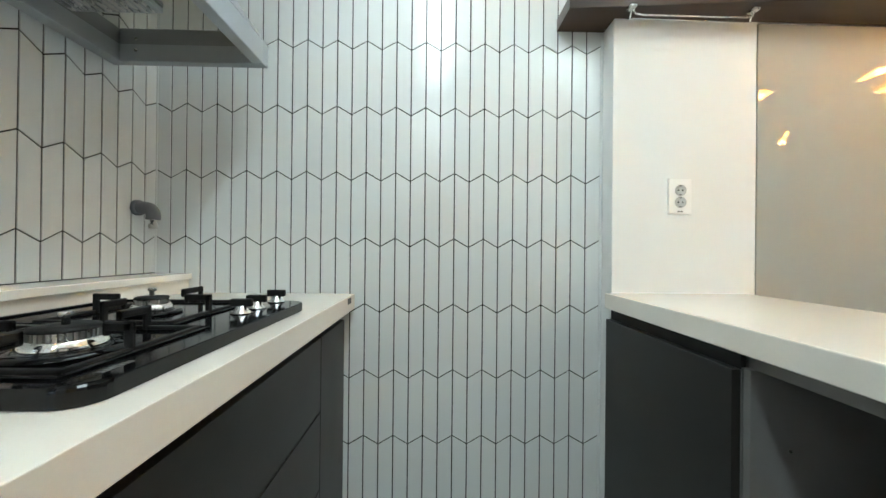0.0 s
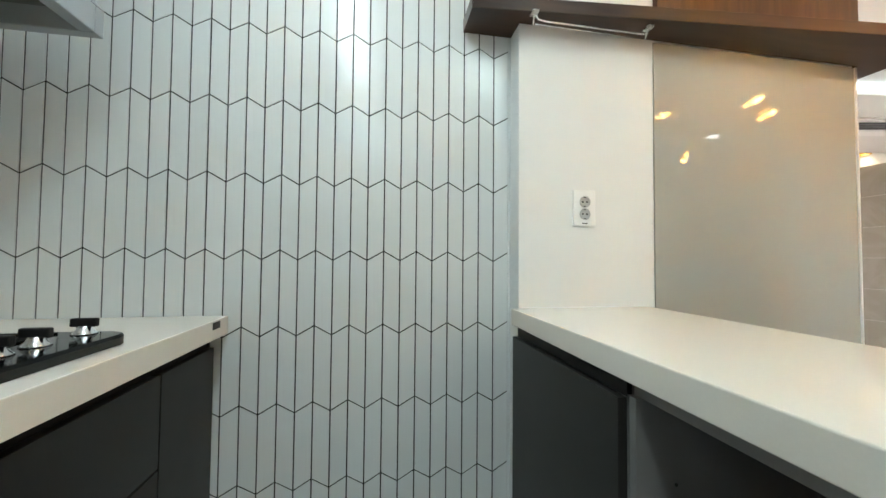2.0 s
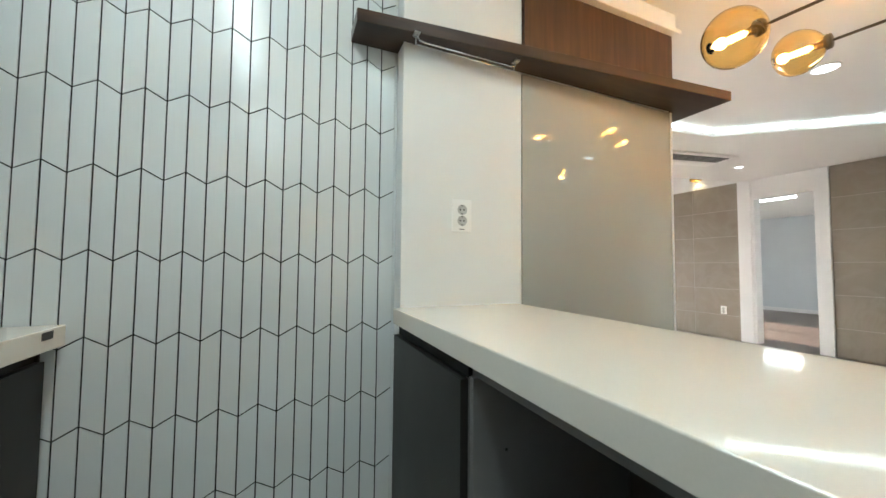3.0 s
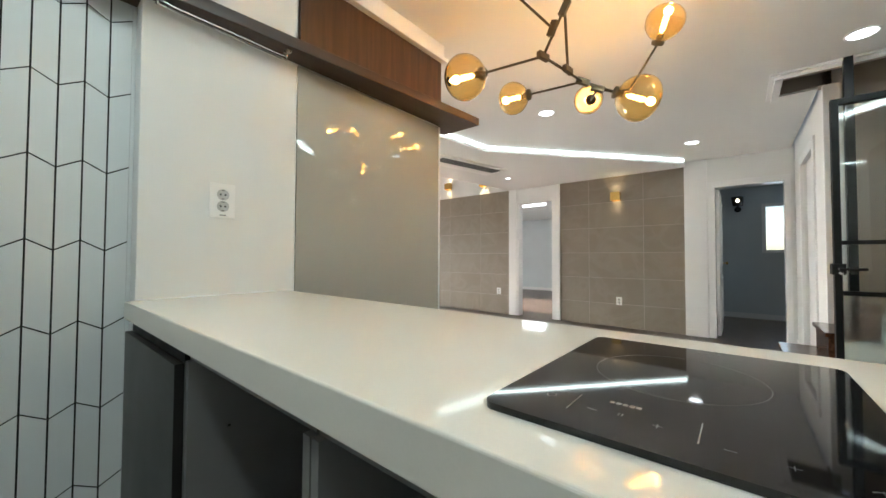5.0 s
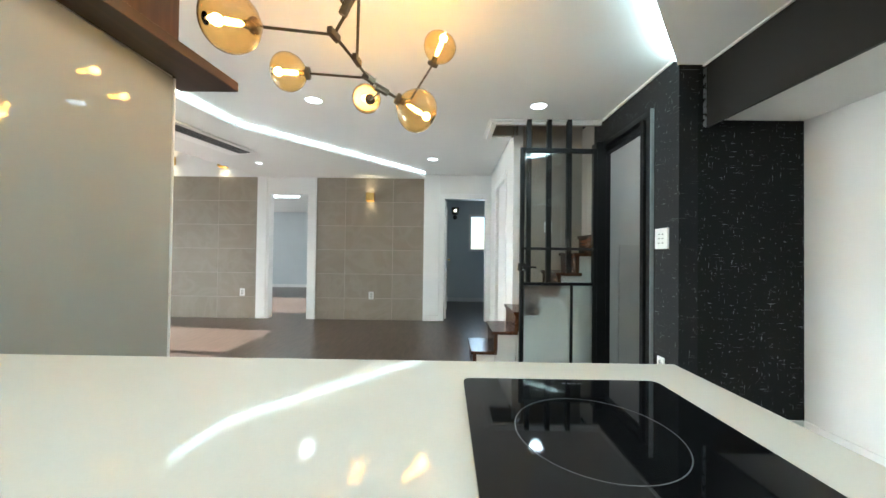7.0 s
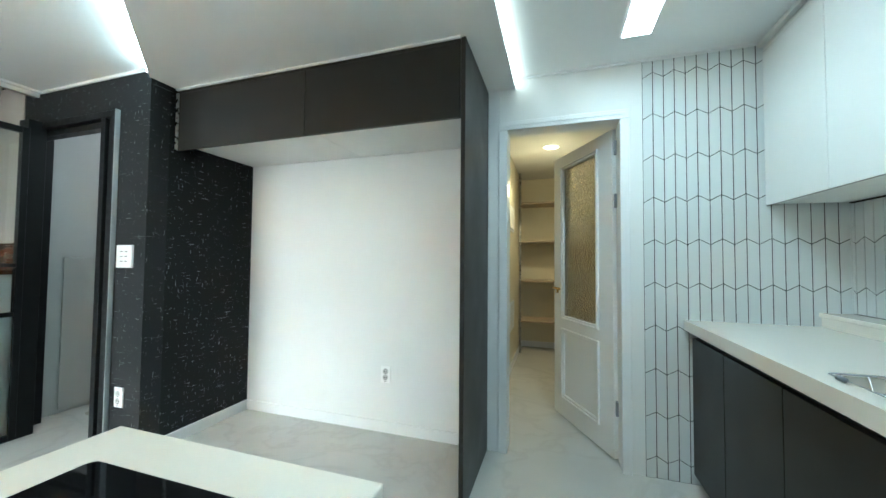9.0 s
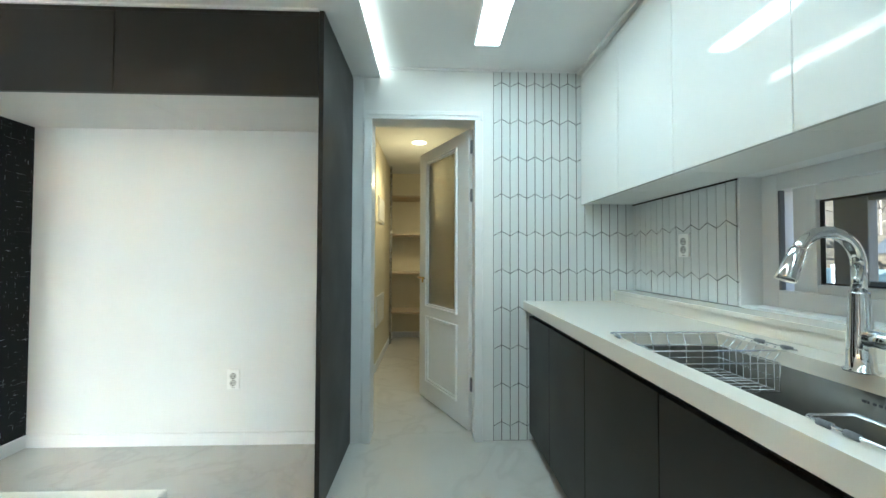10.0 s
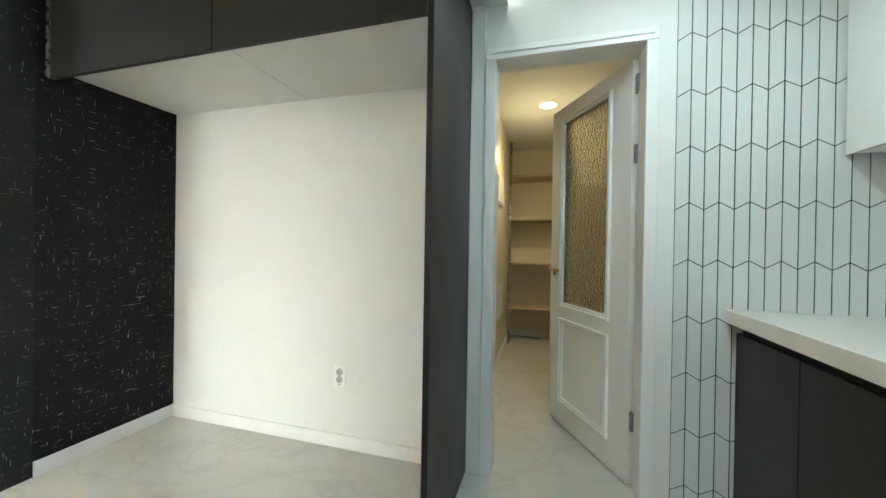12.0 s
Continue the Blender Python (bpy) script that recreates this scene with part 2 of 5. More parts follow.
WARM_GLOW = glow("warm_downlight_disc", (1.0, 0.84, 0.55), 3)
FILAMENT = glow("filament", (1.0, 0.55, 0.13), 20)
RED_ROOF = material("roof_slate", (0.06, 0.065, 0.075), 0.7, mottled=0.1, scale=8)
HILL = streaked("dry_winter_slope", (0.022, 0.016, 0.01), (0.095, 0.072, 0.045), 0.95, (1, 1, 2.5), 2.6, 0.5, 10)
BARK = material("grey_bark", (0.12, 0.1, 0.085), 0.9, mottled=0.25, scale=12)


for m in (BLACK_ENAMEL, BLACK_PAPER, CHARCOAL_PAPER, DARK_CAB, BLACK_METAL, CAST_IRON, DARK_GAP):
    m.node_tree.nodes["Principled BSDF"].inputs["Specular IOR Level"].default_value = 0.3
# outlet plastic greyed to put the shade of the recess into its colour
SOCKET_IN = material("socket_recess_shade", (0.5, 0.5, 0.49), 0.4, mottled=0.02, scale=30)


# ---- mesh helpers ----
def thing(name, place=(0, 0, 0), label="", category="", group="", kind=""):
    ob = new(name)
    ob.empty_display_size = 0.05
    ob.location = place
    return tagged(ob, label, category, group, kind)


def mesh_object(name, bm, mat, smooth=False):
    me = bpy.data.meshes.new(name)
    bmesh.ops.recalc_face_normals(bm, faces=bm.faces[:])
    bm.to_mesh(me)
    bm.free()
    for m in (mat if isinstance(mat, (list, tuple)) else (mat,)):
        me.materials.append(m)
    if smooth:
        for p in me.polygons:
            p.use_smooth = True
    return new(name, me)


def part(name, bm, mat, parent, label="", smooth=False):
    """One mesh, in world coordinates, under a thing or a part."""
    ob = mesh_object(name, bm, mat, smooth)
    bpy.context.view_layer.update()
    ob.parent = parent
    ob.matrix_parent_inverse = world_of(parent).inverted()
    return tagged(ob, label)


def world_of(ob):
    m = ob.matrix_basis.copy()
    return world_of(ob.parent) @ ob.matrix_parent_inverse @ m if ob.parent else m


def structure(name, bm, mat, label, category, smooth=False):
    return tagged(mesh_object(name, bm, mat, smooth), label, category, kind="structure")


def bevelled(bm, geom_verts, width, segments=2):
    es = {e for v in geom_verts for e in v.link_edges}
    bmesh.ops.bevel(bm, geom=list(es), offset=width, segments=segments, profile=0.5, affect="EDGES")


def box(bm, x0, x1, y0, y1, z0, z1, bevel=0.0, segments=2, m=None):
    vs = [bm.verts.new((x, y, z)) for x in (x0, x1) for y in (y0, y1) for z in (z0, z1)]
    for f in ((0, 1, 3, 2), (4, 6, 7, 5), (0, 4, 5, 1), (2, 3, 7, 6), (0, 2, 6, 4), (1, 5, 7, 3)):
        bm.faces.new([vs[i] for i in f])
    if m is not None:
        for v in vs:
            v.co = m @ v.co
    if bevel > 0:
        bevelled(bm, vs, bevel, segments)
    return bm


def boxes(*rows, bevel=0.0, segments=2):
    bm = bmesh.new()
    for r in rows:
        box(bm, *r, bevel=bevel, segments=segments)
    return bm


def prism(bm, poly, z0, z1):
    a = [bm.verts.new((x, y, z0)) for x, y in poly]
    b = [bm.verts.new((x, y, z1)) for x, y in poly]
    bm.faces.new(a), bm.faces.new(b)
    for i in range(len(poly)):
        j = (i + 1) % len(poly)
        bm.faces.new((a[i], a[j], b[j], b[i]))
    return bm


def lathe(bm, profile, centre, n=32, axis="z", m=None):
    """A turned body from (radius, height) pairs round an axis through centre."""
    rings = []
    for r, h in profile:
        ring = []
        for i in range(n):
            a = 2 * math.pi * i / n
            p = Vector((r * math.cos(a), r * math.sin(a), h))
            if axis == "x":
                p = Vector((p.z, p.x, p.y))
            elif axis == "y":
                p = Vector((p.x, p.z, p.y))
            p = (m @ p) if m is not None else p + Vector(centre)
            ring.append(bm.verts.new(p))
        rings.append(ring)
    for ra, rb in zip(rings, rings[1:]):
        for i in range(n):
            j = (i + 1) % n
            bm.faces.new((ra[i], ra[j], rb[j], rb[i]))
    for ring in (rings[0], rings[-1]):
        bm.faces.new(ring)
    return bm


def tube(bm, points, radius, n=10, closed=False):
    pts = [Vector(p) for p in points]
    rings = []
    side = None
    for i, p in enumerate(pts):
        if closed:
            d = pts[(i + 1) % len(pts)] - pts[i - 1]
        else:
            d = pts[min(i + 1, len(pts) - 1)] - pts[max(i - 1, 0)]
        d.normalize()
        if side is None:
            side = d.orthogonal().normalized()
        side = (side - d * side.dot(d)).normalized()
        up = d.cross(side)
        rings.append([bm.verts.new(p + radius * (math.cos(2 * math.pi * k / n) * side + math.sin(2 * math.pi * k / n) * up)) for k in range(n)])
    pairs = list(zip(rings, rings[1:])) + ([(rings[-1], rings[0])] if closed else [])
    for ra, rb in pairs:
        for k in range(n):
            bm.faces.new((ra[k], ra[(k + 1) % n], rb[(k + 1) % n], rb[k]))
    if not closed:
        bm.faces.new(rings[0]), bm.faces.new(rings[-1])
    return bm


def arc(centre, radius, a0, a1, n, u, v):
    c, u, v = Vector(centre), Vector(u), Vector(v)
    return [c + radius * (math.cos(radians(a0 + (a1 - a0) * i / n)) * u + math.sin(radians(a0 + (a1 - a0) * i / n)) * v) for i in range(n + 1)]


def rod(a, b, radius, n=10):
    return tube(bmesh.new(), (a, b), radius, n)


def frame_yz(bm, x0, x1, y0, y1, z0, z1, w, bevel=0.0):
    """A rectangular frame lying in a plane of constant x."""
    box(bm, x0, x1, y0, y0 + w, z0, z1, bevel)
    box(bm, x0, x1, y1 - w, y1, z0, z1, bevel)
    box(bm, x0, x1, y0 + w, y1 - w, z0, z0 + w, bevel)
    box(bm, x0, x1, y0 + w, y1 - w, z1 - w, z1, bevel)
    return bm


def frame_xz(bm, y0, y1, x0, x1, z0, z1, w, bevel=0.0):
    box(bm, x0, x0 + w, y0, y1, z0, z1, bevel)
    box(bm, x1 - w, x1, y0, y1, z0, z1, bevel)
    box(bm, x0 + w, x1 - w, y0, y1, z0, z0 + w, bevel)
    box(bm, x0 + w, x1 - w, y0, y1, z1 - w, z1, bevel)
    return bm


def wall_x(x0, x1, y0, y1, z0, z1, holes=()):
    """A wall along y with openings (y0, y1, z0, z1)."""
    bm = bmesh.new()
    y = y0
    for a, b, c, d in sorted(holes):
        box(bm, x0, x1, y, a, z0, z1)
        if c > z0:
            box(bm, x0, x1, a, b, z0, c)
        if d < z1:
            box(bm, x0, x1, a, b, d, z1)
        y = b
    box(bm, x0, x1, y, y1, z0, z1)
    return bm


def wall_y(y0, y1, x0, x1, z0, z1, holes=()):
    bm = bmesh.new()
    x = x0
    for a, b, c, d in sorted(holes):
        box(bm, x, a, y0, y1, z0, z1)
        if c > z0:
            box(bm, a, b, y0, y1, z0, c)
        if d < z1:
            box(bm, a, b, y0, y1, d, z1)
        x = b
    box(bm, x, x1, y0, y1, z0, z1)
    return bm


# ---- the setting ----
XW, YN, YS, YP = -0.40, 1.652, -1.915, 1.573
HIGH, LOW = 2.375, 2.31
WEST_WIN = (-1.117, -0.10, 0.955, 1.514)
XE = 6.914

structure("floor_kitchen", prism(bmesh.new(), [(-0.6, -4.95), (3.4, -4.95), (3.4, -2.6), (5.1, -2.6), (5.1, 0.03), (4.36, 0.03), (2.6, 1.7), (2.6, 1.8), (-0.6, 1.8)], -0.12, 0.0), FLOOR_TILE, "pale polished porcelain floor with faint veins", "floor")
structure("floor_living", prism(bmesh.new(), [(2.6, 1.7), (4.36, 0.03), (5.1, 0.03), (5.1, -1.6), (12.2, -1.6), (12.2, 7.1), (2.5, 7.1), (2.6, 1.8)], -0.12, 0.0), PARQUET, "dark brown wood-grain floor of the living area", "floor")

structure("wall_west", wall_x(-0.62, XW, -4.95, 1.8, 0, 2.5, [WEST_WIN]), GROUT, "white tiled kitchen wall with dark grout and a window", "wall")
structure("wall_north", boxes((-0.62, 1.237, YN, 1.8, 0, 2.5)), GROUT, "wall of slender white chevron tiles with dark grout", "wall")
structure("pillar", boxes((1.237, 1.752, YP, 1.8, 0, 2.5), bevel=0.003), PAPER, "white wallpapered pillar at the end of the counter", "pillar")
structure("wall_partition", boxes((1.752, 2.685, YP + 0.006, 1.8, 0, 2.5)), PAPER, "white partition wall behind the painted glass", "wall")
structure("wall_south", wall_y(-2.035, YS, XW, 3.37, 0, 2.5, [(0.625, 1.31, 0, 2.06)]), PAPER, "white wallpapered kitchen wall with a doorway", "wall")
structure("wall_black", boxes((3.37, 3.40, YS - 0.12, -1.25, 0, 2.5)), BLACK_PAPER, "black flecked wallpaper wall beside the refrigerator niche", "wall")
structure("wall_entry", wall_y(-1.25, -1.13, 3.37, 4.98, 0, 2.5, [(3.645, 4.66, 0, 2.13)]), CHARCOAL_PAPER, "charcoal flecked wallpaper wall round the entry doorway", "wall")
structure("wall_entry_room", boxes((3.40, 3.46, -2.6, -1.25, 0, 2.5), (3.40, 4.72, -2.7, -2.6, 0, 2.5), (4.66, 4.72, -2.6, -1.25, 0, 2.4)), material("grey_wallpaper", (0.52, 0.525, 0.51), 0.8, mottled=0.02, scale=3, bump=0.1, bump_scale=200), "plain grey wallpaper walls of the entry", "wall")
structure("wall_stair", boxes((4.98, 5.08, -2.6, -0.485, 0, 4.2), (4.72, 4.98, -2.7, -2.6, 0, 4.2), (4.44, 4.98, -1.25, -1.131, 2.5, 4.2), (4.664, 4.978, -1.129, -1.1235, 0.9, 2.45)), PAPER_BEIGE, "beige wallpaper walls of the stair", "wall")
structure("wall_hall", wall_y(-0.485, -0.385, 4.98, XE, 0, 2.5, [(5.5, 6.3, 0, 2.05)]), PAPER, "white hall wall beside the stairs", "wall")
structure("wall_east", wall_x(XE, XE + 0.12, -1.6, 7.0, 0, 4.6, [(-0.335, 0.44, 0, 2.05), (2.57, 3.28, 0, 2.07)]), PAPER, "white living room wall with two doorways", "wall")
structure("wall_living_north", wall_y(7.0, 7.12, 2.5, 12.2, 0, 4.6, [(2.9, 6.5, 0.1, 2.12), (7.8, 9.9, 0.3, 2.1)]), PAPER, "white outer wall with large windows", "wall")
structure("wall_living_west", boxes((2.5, 2.62, 1.8, 7.0, 0, 4.6)), PAPER, "white side wall of the living room", "wall")
structure("wall_bedroom", boxes((7.034, 9.3, -1.6, -1.5, 0, 2.5), (7.034, 12.1, 1.6, 1.7, 0, 2.5), (12.1, 12.2, 1.7, 7.0, 0, 2.5)), PAPER_GREY, "pale grey wallpaper walls of the back rooms", "wall")
structure("wall_bedroom_east", wall_x(9.3, 9.4, -1.6, 1.7, 0, 2.5, [(-0.60, -0.21, 1.19, 1.96)]), PAPER_GREY, "pale grey bedroom wall with a small window", "wall")
CREAM = material("cream_wallpaper", (0.76, 0.7, 0.54), 0.75, mottled=0.02, scale=3, bump=0.1, bump_scale=200)
for nm, r in (("wall_utility_side", (1.56, 1.64, -3.26, -2.035, 0, 2.5)), ("wall_utility_pier", (1.48, 1.64, -4.95, -3.26, 0, 2.5)), ("wall_utility_back", (-0.4, 1.48, -4.95, -4.85, 0, 2.5))):
    structure(nm, boxes(r), CREAM, "cream wallpaper wall of the utility room", "wall")

# ceilings: a raised tray over the dining area, dropped bands round it
cb = bmesh.new()
prism(cb, [(-0.62, -1.95), (4.56, -1.95), (4.56, -0.13), (5.0, -0.13), (5.0, -0.36), (XE, -0.36), (XE + 0.1, 3.42), (5.327, 3.683), (2.5, 4.14), (2.5, 1.75), (-0.62, 1.75)], HIGH, HIGH + 0.1)
prism(cb, [(1.245, YS), (3.39, YS), (3.39, -1.135), (1.245, 0.64)], LOW, HIGH)
prism(cb, [(6.70, 0.695), (XE, 0.695), (XE, 3.42), (5.327, 3.683), (2.62, 4.12), (2.62, 2.69), (4.58, 2.435)], LOW, HIGH)
prism(cb, [(-0.4, -4.95), (1.64, -4.95), (1.64, -2.036), (-0.4, -2.036)], 2.38, 2.48)
prism(cb, [(3.4, -2.6), (4.98, -2.6), (4.98, -1.25), (3.4, -1.25)], 2.35, 2.45)
prism(cb, [(7.03, -1.6), (9.4, -1.6), (9.4, 1.7), (7.03, 1.7)], 2.32, 2.42)
prism(cb, [(7.03, 1.65), (12.2, 1.65), (12.2, 7.1), (7.03, 7.1)], 2.32, 2.42)
prism(cb, [(2.5, 3.0), (7.03, 3.0), (7.03, 7.1), (2.5, 7.1)], 4.5, 4.6)
prism(cb, [(4.4, -2.7), (5.2, -2.7), (5.2, 0.0), (4.4, 0.0)], 4.2, 4.3)
prism(cb, [(2.5, 3.0), (5.0, 3.0), (5.0, 3.05), (2.5, 3.05)], HIGH + 0.1, 4.5)
prism(cb, [(5.0, 3.0), (7.0, 3.0), (7.0, 3.05), (5.0, 3.05)], HIGH + 0.1, 4.5)
structure("ceiling", cb, CEIL, "white ceiling with a raised tray and dropped bands", "ceiling")
structure("stairwell_lining", boxes((4.52, 4.56, -1.13, -0.13, LOW + 0.03, 4.2), (4.52, 5.1, -0.13, -0.09, LOW + 0.08, 4.2), (4.98, 5.08, -0.43, -0.09, LOW + 0.08, 4.2), (4.44, 5.0, -2.64, -2.6, 2.5, 4.2)), PAPER_BEIGE, "beige lining of the stairwell above the ceiling", "wall")

# led strips in the ceiling steps
def led_strip(a, b, z0, z1, off, mat, label):
    a, b = Vector((*a, 0)), Vector((*b, 0))
    d = (b - a).normalized()
    n = Vector((d.y, -d.x, 0)) * off
    bm = prism(bmesh.new(), [(p.x, p.y) for p in (a, b, b + n, a + n)], z0, z1)
    return tagged(mesh_object("led_strip", bm, mat), label, "light strip", "cove lighting")


led_strip((1.245, YS + 0.01), (1.245, 0.6), 2.33, 2.37, -0.012, COVE_GLOW, "glowing warm white strip in the ceiling step")
led_strip((1.3, 0.595), (3.36, -1.11), 2.33, 2.37, -0.012, COVE_BRIGHT, "glowing white strip along the diagonal ceiling step")
led_strip((6.70, 0.695), (4.60, 2.418), 2.347, 2.371, -0.012, COVE_WHITE, "glowing white strip along the diagonal ceiling step")
led_strip((4.54, 2.44), (2.7, 2.68), 2.347, 2.371, -0.012, COVE_WHITE, "glowing white strip along the living room ceiling step")

# large lamps
area_light("kitchen_panel_light", (0.61, -1.0, 2.332), (0.61, -1.0, 0), 0.12, 1.16, 1.7, (0.80, 1.0, 0.985))
area_light("kitchen_panel_light", (0.61, 0.8, 2.332), (0.61, 0.8, 0), 0.12, 1.16, 1.7, (0.80, 1.0, 0.985))
area_light("window_light", (4.7, 6.95, 1.2), (4.7, 0, 1.0), 3.4, 2.0, 4.6, (0.85, 0.93, 1.0))
area_light("window_light", (8.85, 6.95, 1.2), (8.85, 0, 1.0), 2.0, 1.7, 5.5, (0.85, 0.93, 1.0))
area_light("window_light", (9.25, -0.405, 1.58), (5, -0.405, 1.2), 0.34, 0.66, 1.7, (0.72, 0.88, 1.0))

# ---- kitchen: worktops and cabinets ----
TOP = 0.883
SINK = (-0.145, 0.258, -0.93, -0.12)   # opening in the worktop


def worktop_with_hole(name, x0, x1, y0, y1, z0, z1, hole, label):
    a, b, c, d = hole
    bm = bmesh.new()
    xs, ys = (x0, a, b, x1), (y0, c, d, y1)
    grid = {(i, j, k): bm.verts.new((xs[i], ys[j], (z0, z1)[k])) for i in range(4) for j in range(4) for k in range(2)}
    for i in range(3):
        for j in range(3):
            if (i, j) != (1, 1):
                for k in range(2):
                    bm.faces.new([grid[p] for p in ((i, j, k), (i + 1, j, k), (i + 1, j + 1, k), (i, j + 1, k))])
    for i in range(3):
        for j in (0, 3):
            bm.faces.new([grid[p] for p in ((i, j, 0), (i + 1, j, 0), (i + 1, j, 1), (i, j, 1))])
            bm.faces.new([grid[p] for p in ((j, i, 0), (j, i + 1, 0), (j, i + 1, 1), (j, i, 1))])
    for p, q in (((1, 1), (2, 1)), ((2, 1), (2, 2)), ((2, 2), (1, 2)), ((1, 2), (1, 1))):
        bm.faces.new([grid[v] for v in ((*p, 0), (*q, 0), (*q, 1), (*p, 1))])
    es = [e for e in bm.edges if abs(e.verts[0].co.x - x1) < 1e-5 and abs(e.verts[1].co.x - x1) < 1e-5 and abs(e.verts[0].co.z - e.verts[1].co.z) < 1e-5]
    bmesh.ops.bevel(bm, geom=es, offset=0.003, segments=2, profile=0.5, affect="EDGES")
    ob = mesh_object(name, bm, STONE_TOP)
    return tagged(ob, label, "worktop")


worktop_with_hole("worktop", XW + 0.002, 0.324, YS + 0.002, YN - 0.006, TOP - 0.056, TOP, SINK, "long white stone worktop with a sink cut-out along the tiled wall")
ledge = boxes((XW + 0.002, -0.272, YS + 0.002, YN - 0.008, TOP, 0.932), (XW + 0.002, -0.262, YS + 0.002, YN - 0.008, 0.932, 0.953), bevel=0.002)
tagged(mesh_object("worktop_ledge", ledge, STONE_TOP), "raised white stone ledge along the back of the worktop", "ledge")


def base_cabinet(y0, y1, seams, label):
    t = thing("base_cabinet", (0.0, (y0 + y1) / 2, 0), label, "kitchen cabinet", "base cabinets under the worktop")
    under_sink = y0 < SINK[3] and y1 > SINK[2]
    top = 0.66 if under_sink else TOP - 0.058
    rows = [(XW + 0.03, 0.268, y0 + 0.001, y1 - 0.001, 0.1, top), (XW + 0.03, 0.235, y0 + 0.001, y1 - 0.001, 0.0, 0.1)]
    if under_sink:
        rows.append((0.261, 0.268, y0 + 0.001, y1 - 0.001, top, TOP - 0.058))
        rows.append((XW + 0.03, XW + 0.05, y0 + 0.001, y1 - 0.001, top, TOP - 0.058))
    part("body", boxes(*rows), DARK_GAP, t, "black carcass with recessed plinth")
    zs = [0.06, *seams, 0.792]
    for a, b in zip(zs, zs[1:]):
        part("drawer_front" if seams else "door", boxes((0.27, 0.29, y0 + 0.002, y1 - 0.002, a + 0.0025, b - 0.0025), bevel=0.0012), DARK_CAB, t)
    return t


for y0, y1, seams in ((YS + 0.012, -1.521, ()), (-1.521, -1.087, ()), (-1.087, -0.612, ()), (-0.612, -0.1, ()), (-0.1, 0.42, ()), (0.42, 1.375, (0.35, 0.575)), (1.375, YN - 0.012, ())):
    base_cabinet(y0, y1, seams, "charcoal drawer unit under the gas hob" if seams else "charcoal matte base cabinet under the white worktop")

# end filler by the tiled wall
tagged(mesh_object("filler_strip", boxes((0.24, 0.275, YN - 0.012, YN - 0.004, 0.05, TOP - 0.058)), DARK_CAB), "narrow charcoal filler beside the tiles", "filler")


def wall_cabinet(y0, y1, label):
    t = thing("wall_cabinet", (-0.2, (y0 + y1) / 2, 1.5), label, "kitchen cabinet", "wall cabinets over the worktop")
    part("body", boxes((XW + 0.004, -0.07, y0 + 0.001, y1 - 0.001, 1.506, 2.32), bevel=0.001), WHITE_BOARD, t)
    part("door", boxes((-0.068, -0.05, y0 + 0.0015, y1 - 0.0015, 1.5, 2.318), bevel=0.0015), WHITE_GLOSS, t, "glossy white lacquered door")
    return t


for y0, y1 in ((YS + 0.012, -1.449), (-1.449, -1.03), (-1.03, -0.556), (-0.556, -0.1), (-0.1, 0.36), (0.36, 0.83)):
    wall_cabinet(y0, y1, "glossy white wall cabinet under the ceiling moulding")
tagged(mesh_object("cabinet_cornice", boxes((XW + 0.004, -0.058, YS + 0.004, YN - 0.01, 2.322, HIGH - 0.002), (-0.058, -0.03, YS + 0.004, YN - 0.01, 2.35, HIGH - 0.002), bevel=0.002), WHITE_BOARD), "white cornice strip above the wall cabinets", "cornice")

# peninsula
PX0, PX1, PY0 = 1.212, 1.724, -0.058
PTOP = 0.902
pw = thing("peninsula_worktop", (1.47, 0.75, PTOP - 0.053), "thick white stone peninsula worktop", "worktop")
part("slab", boxes((PX0, PX1, PY0, YP - 0.002, PTOP - 0.053, PTOP), bevel=0.003, segments=3), STONE_TOP, pw)
part("wall_joint", boxes((PX0 + 0.03, PX1 + 0.0, YP - 0.0045, YP - 0.0005, PTOP - 0.0005, PTOP + 0.0025)), TRIM, pw, "white sealant joint")


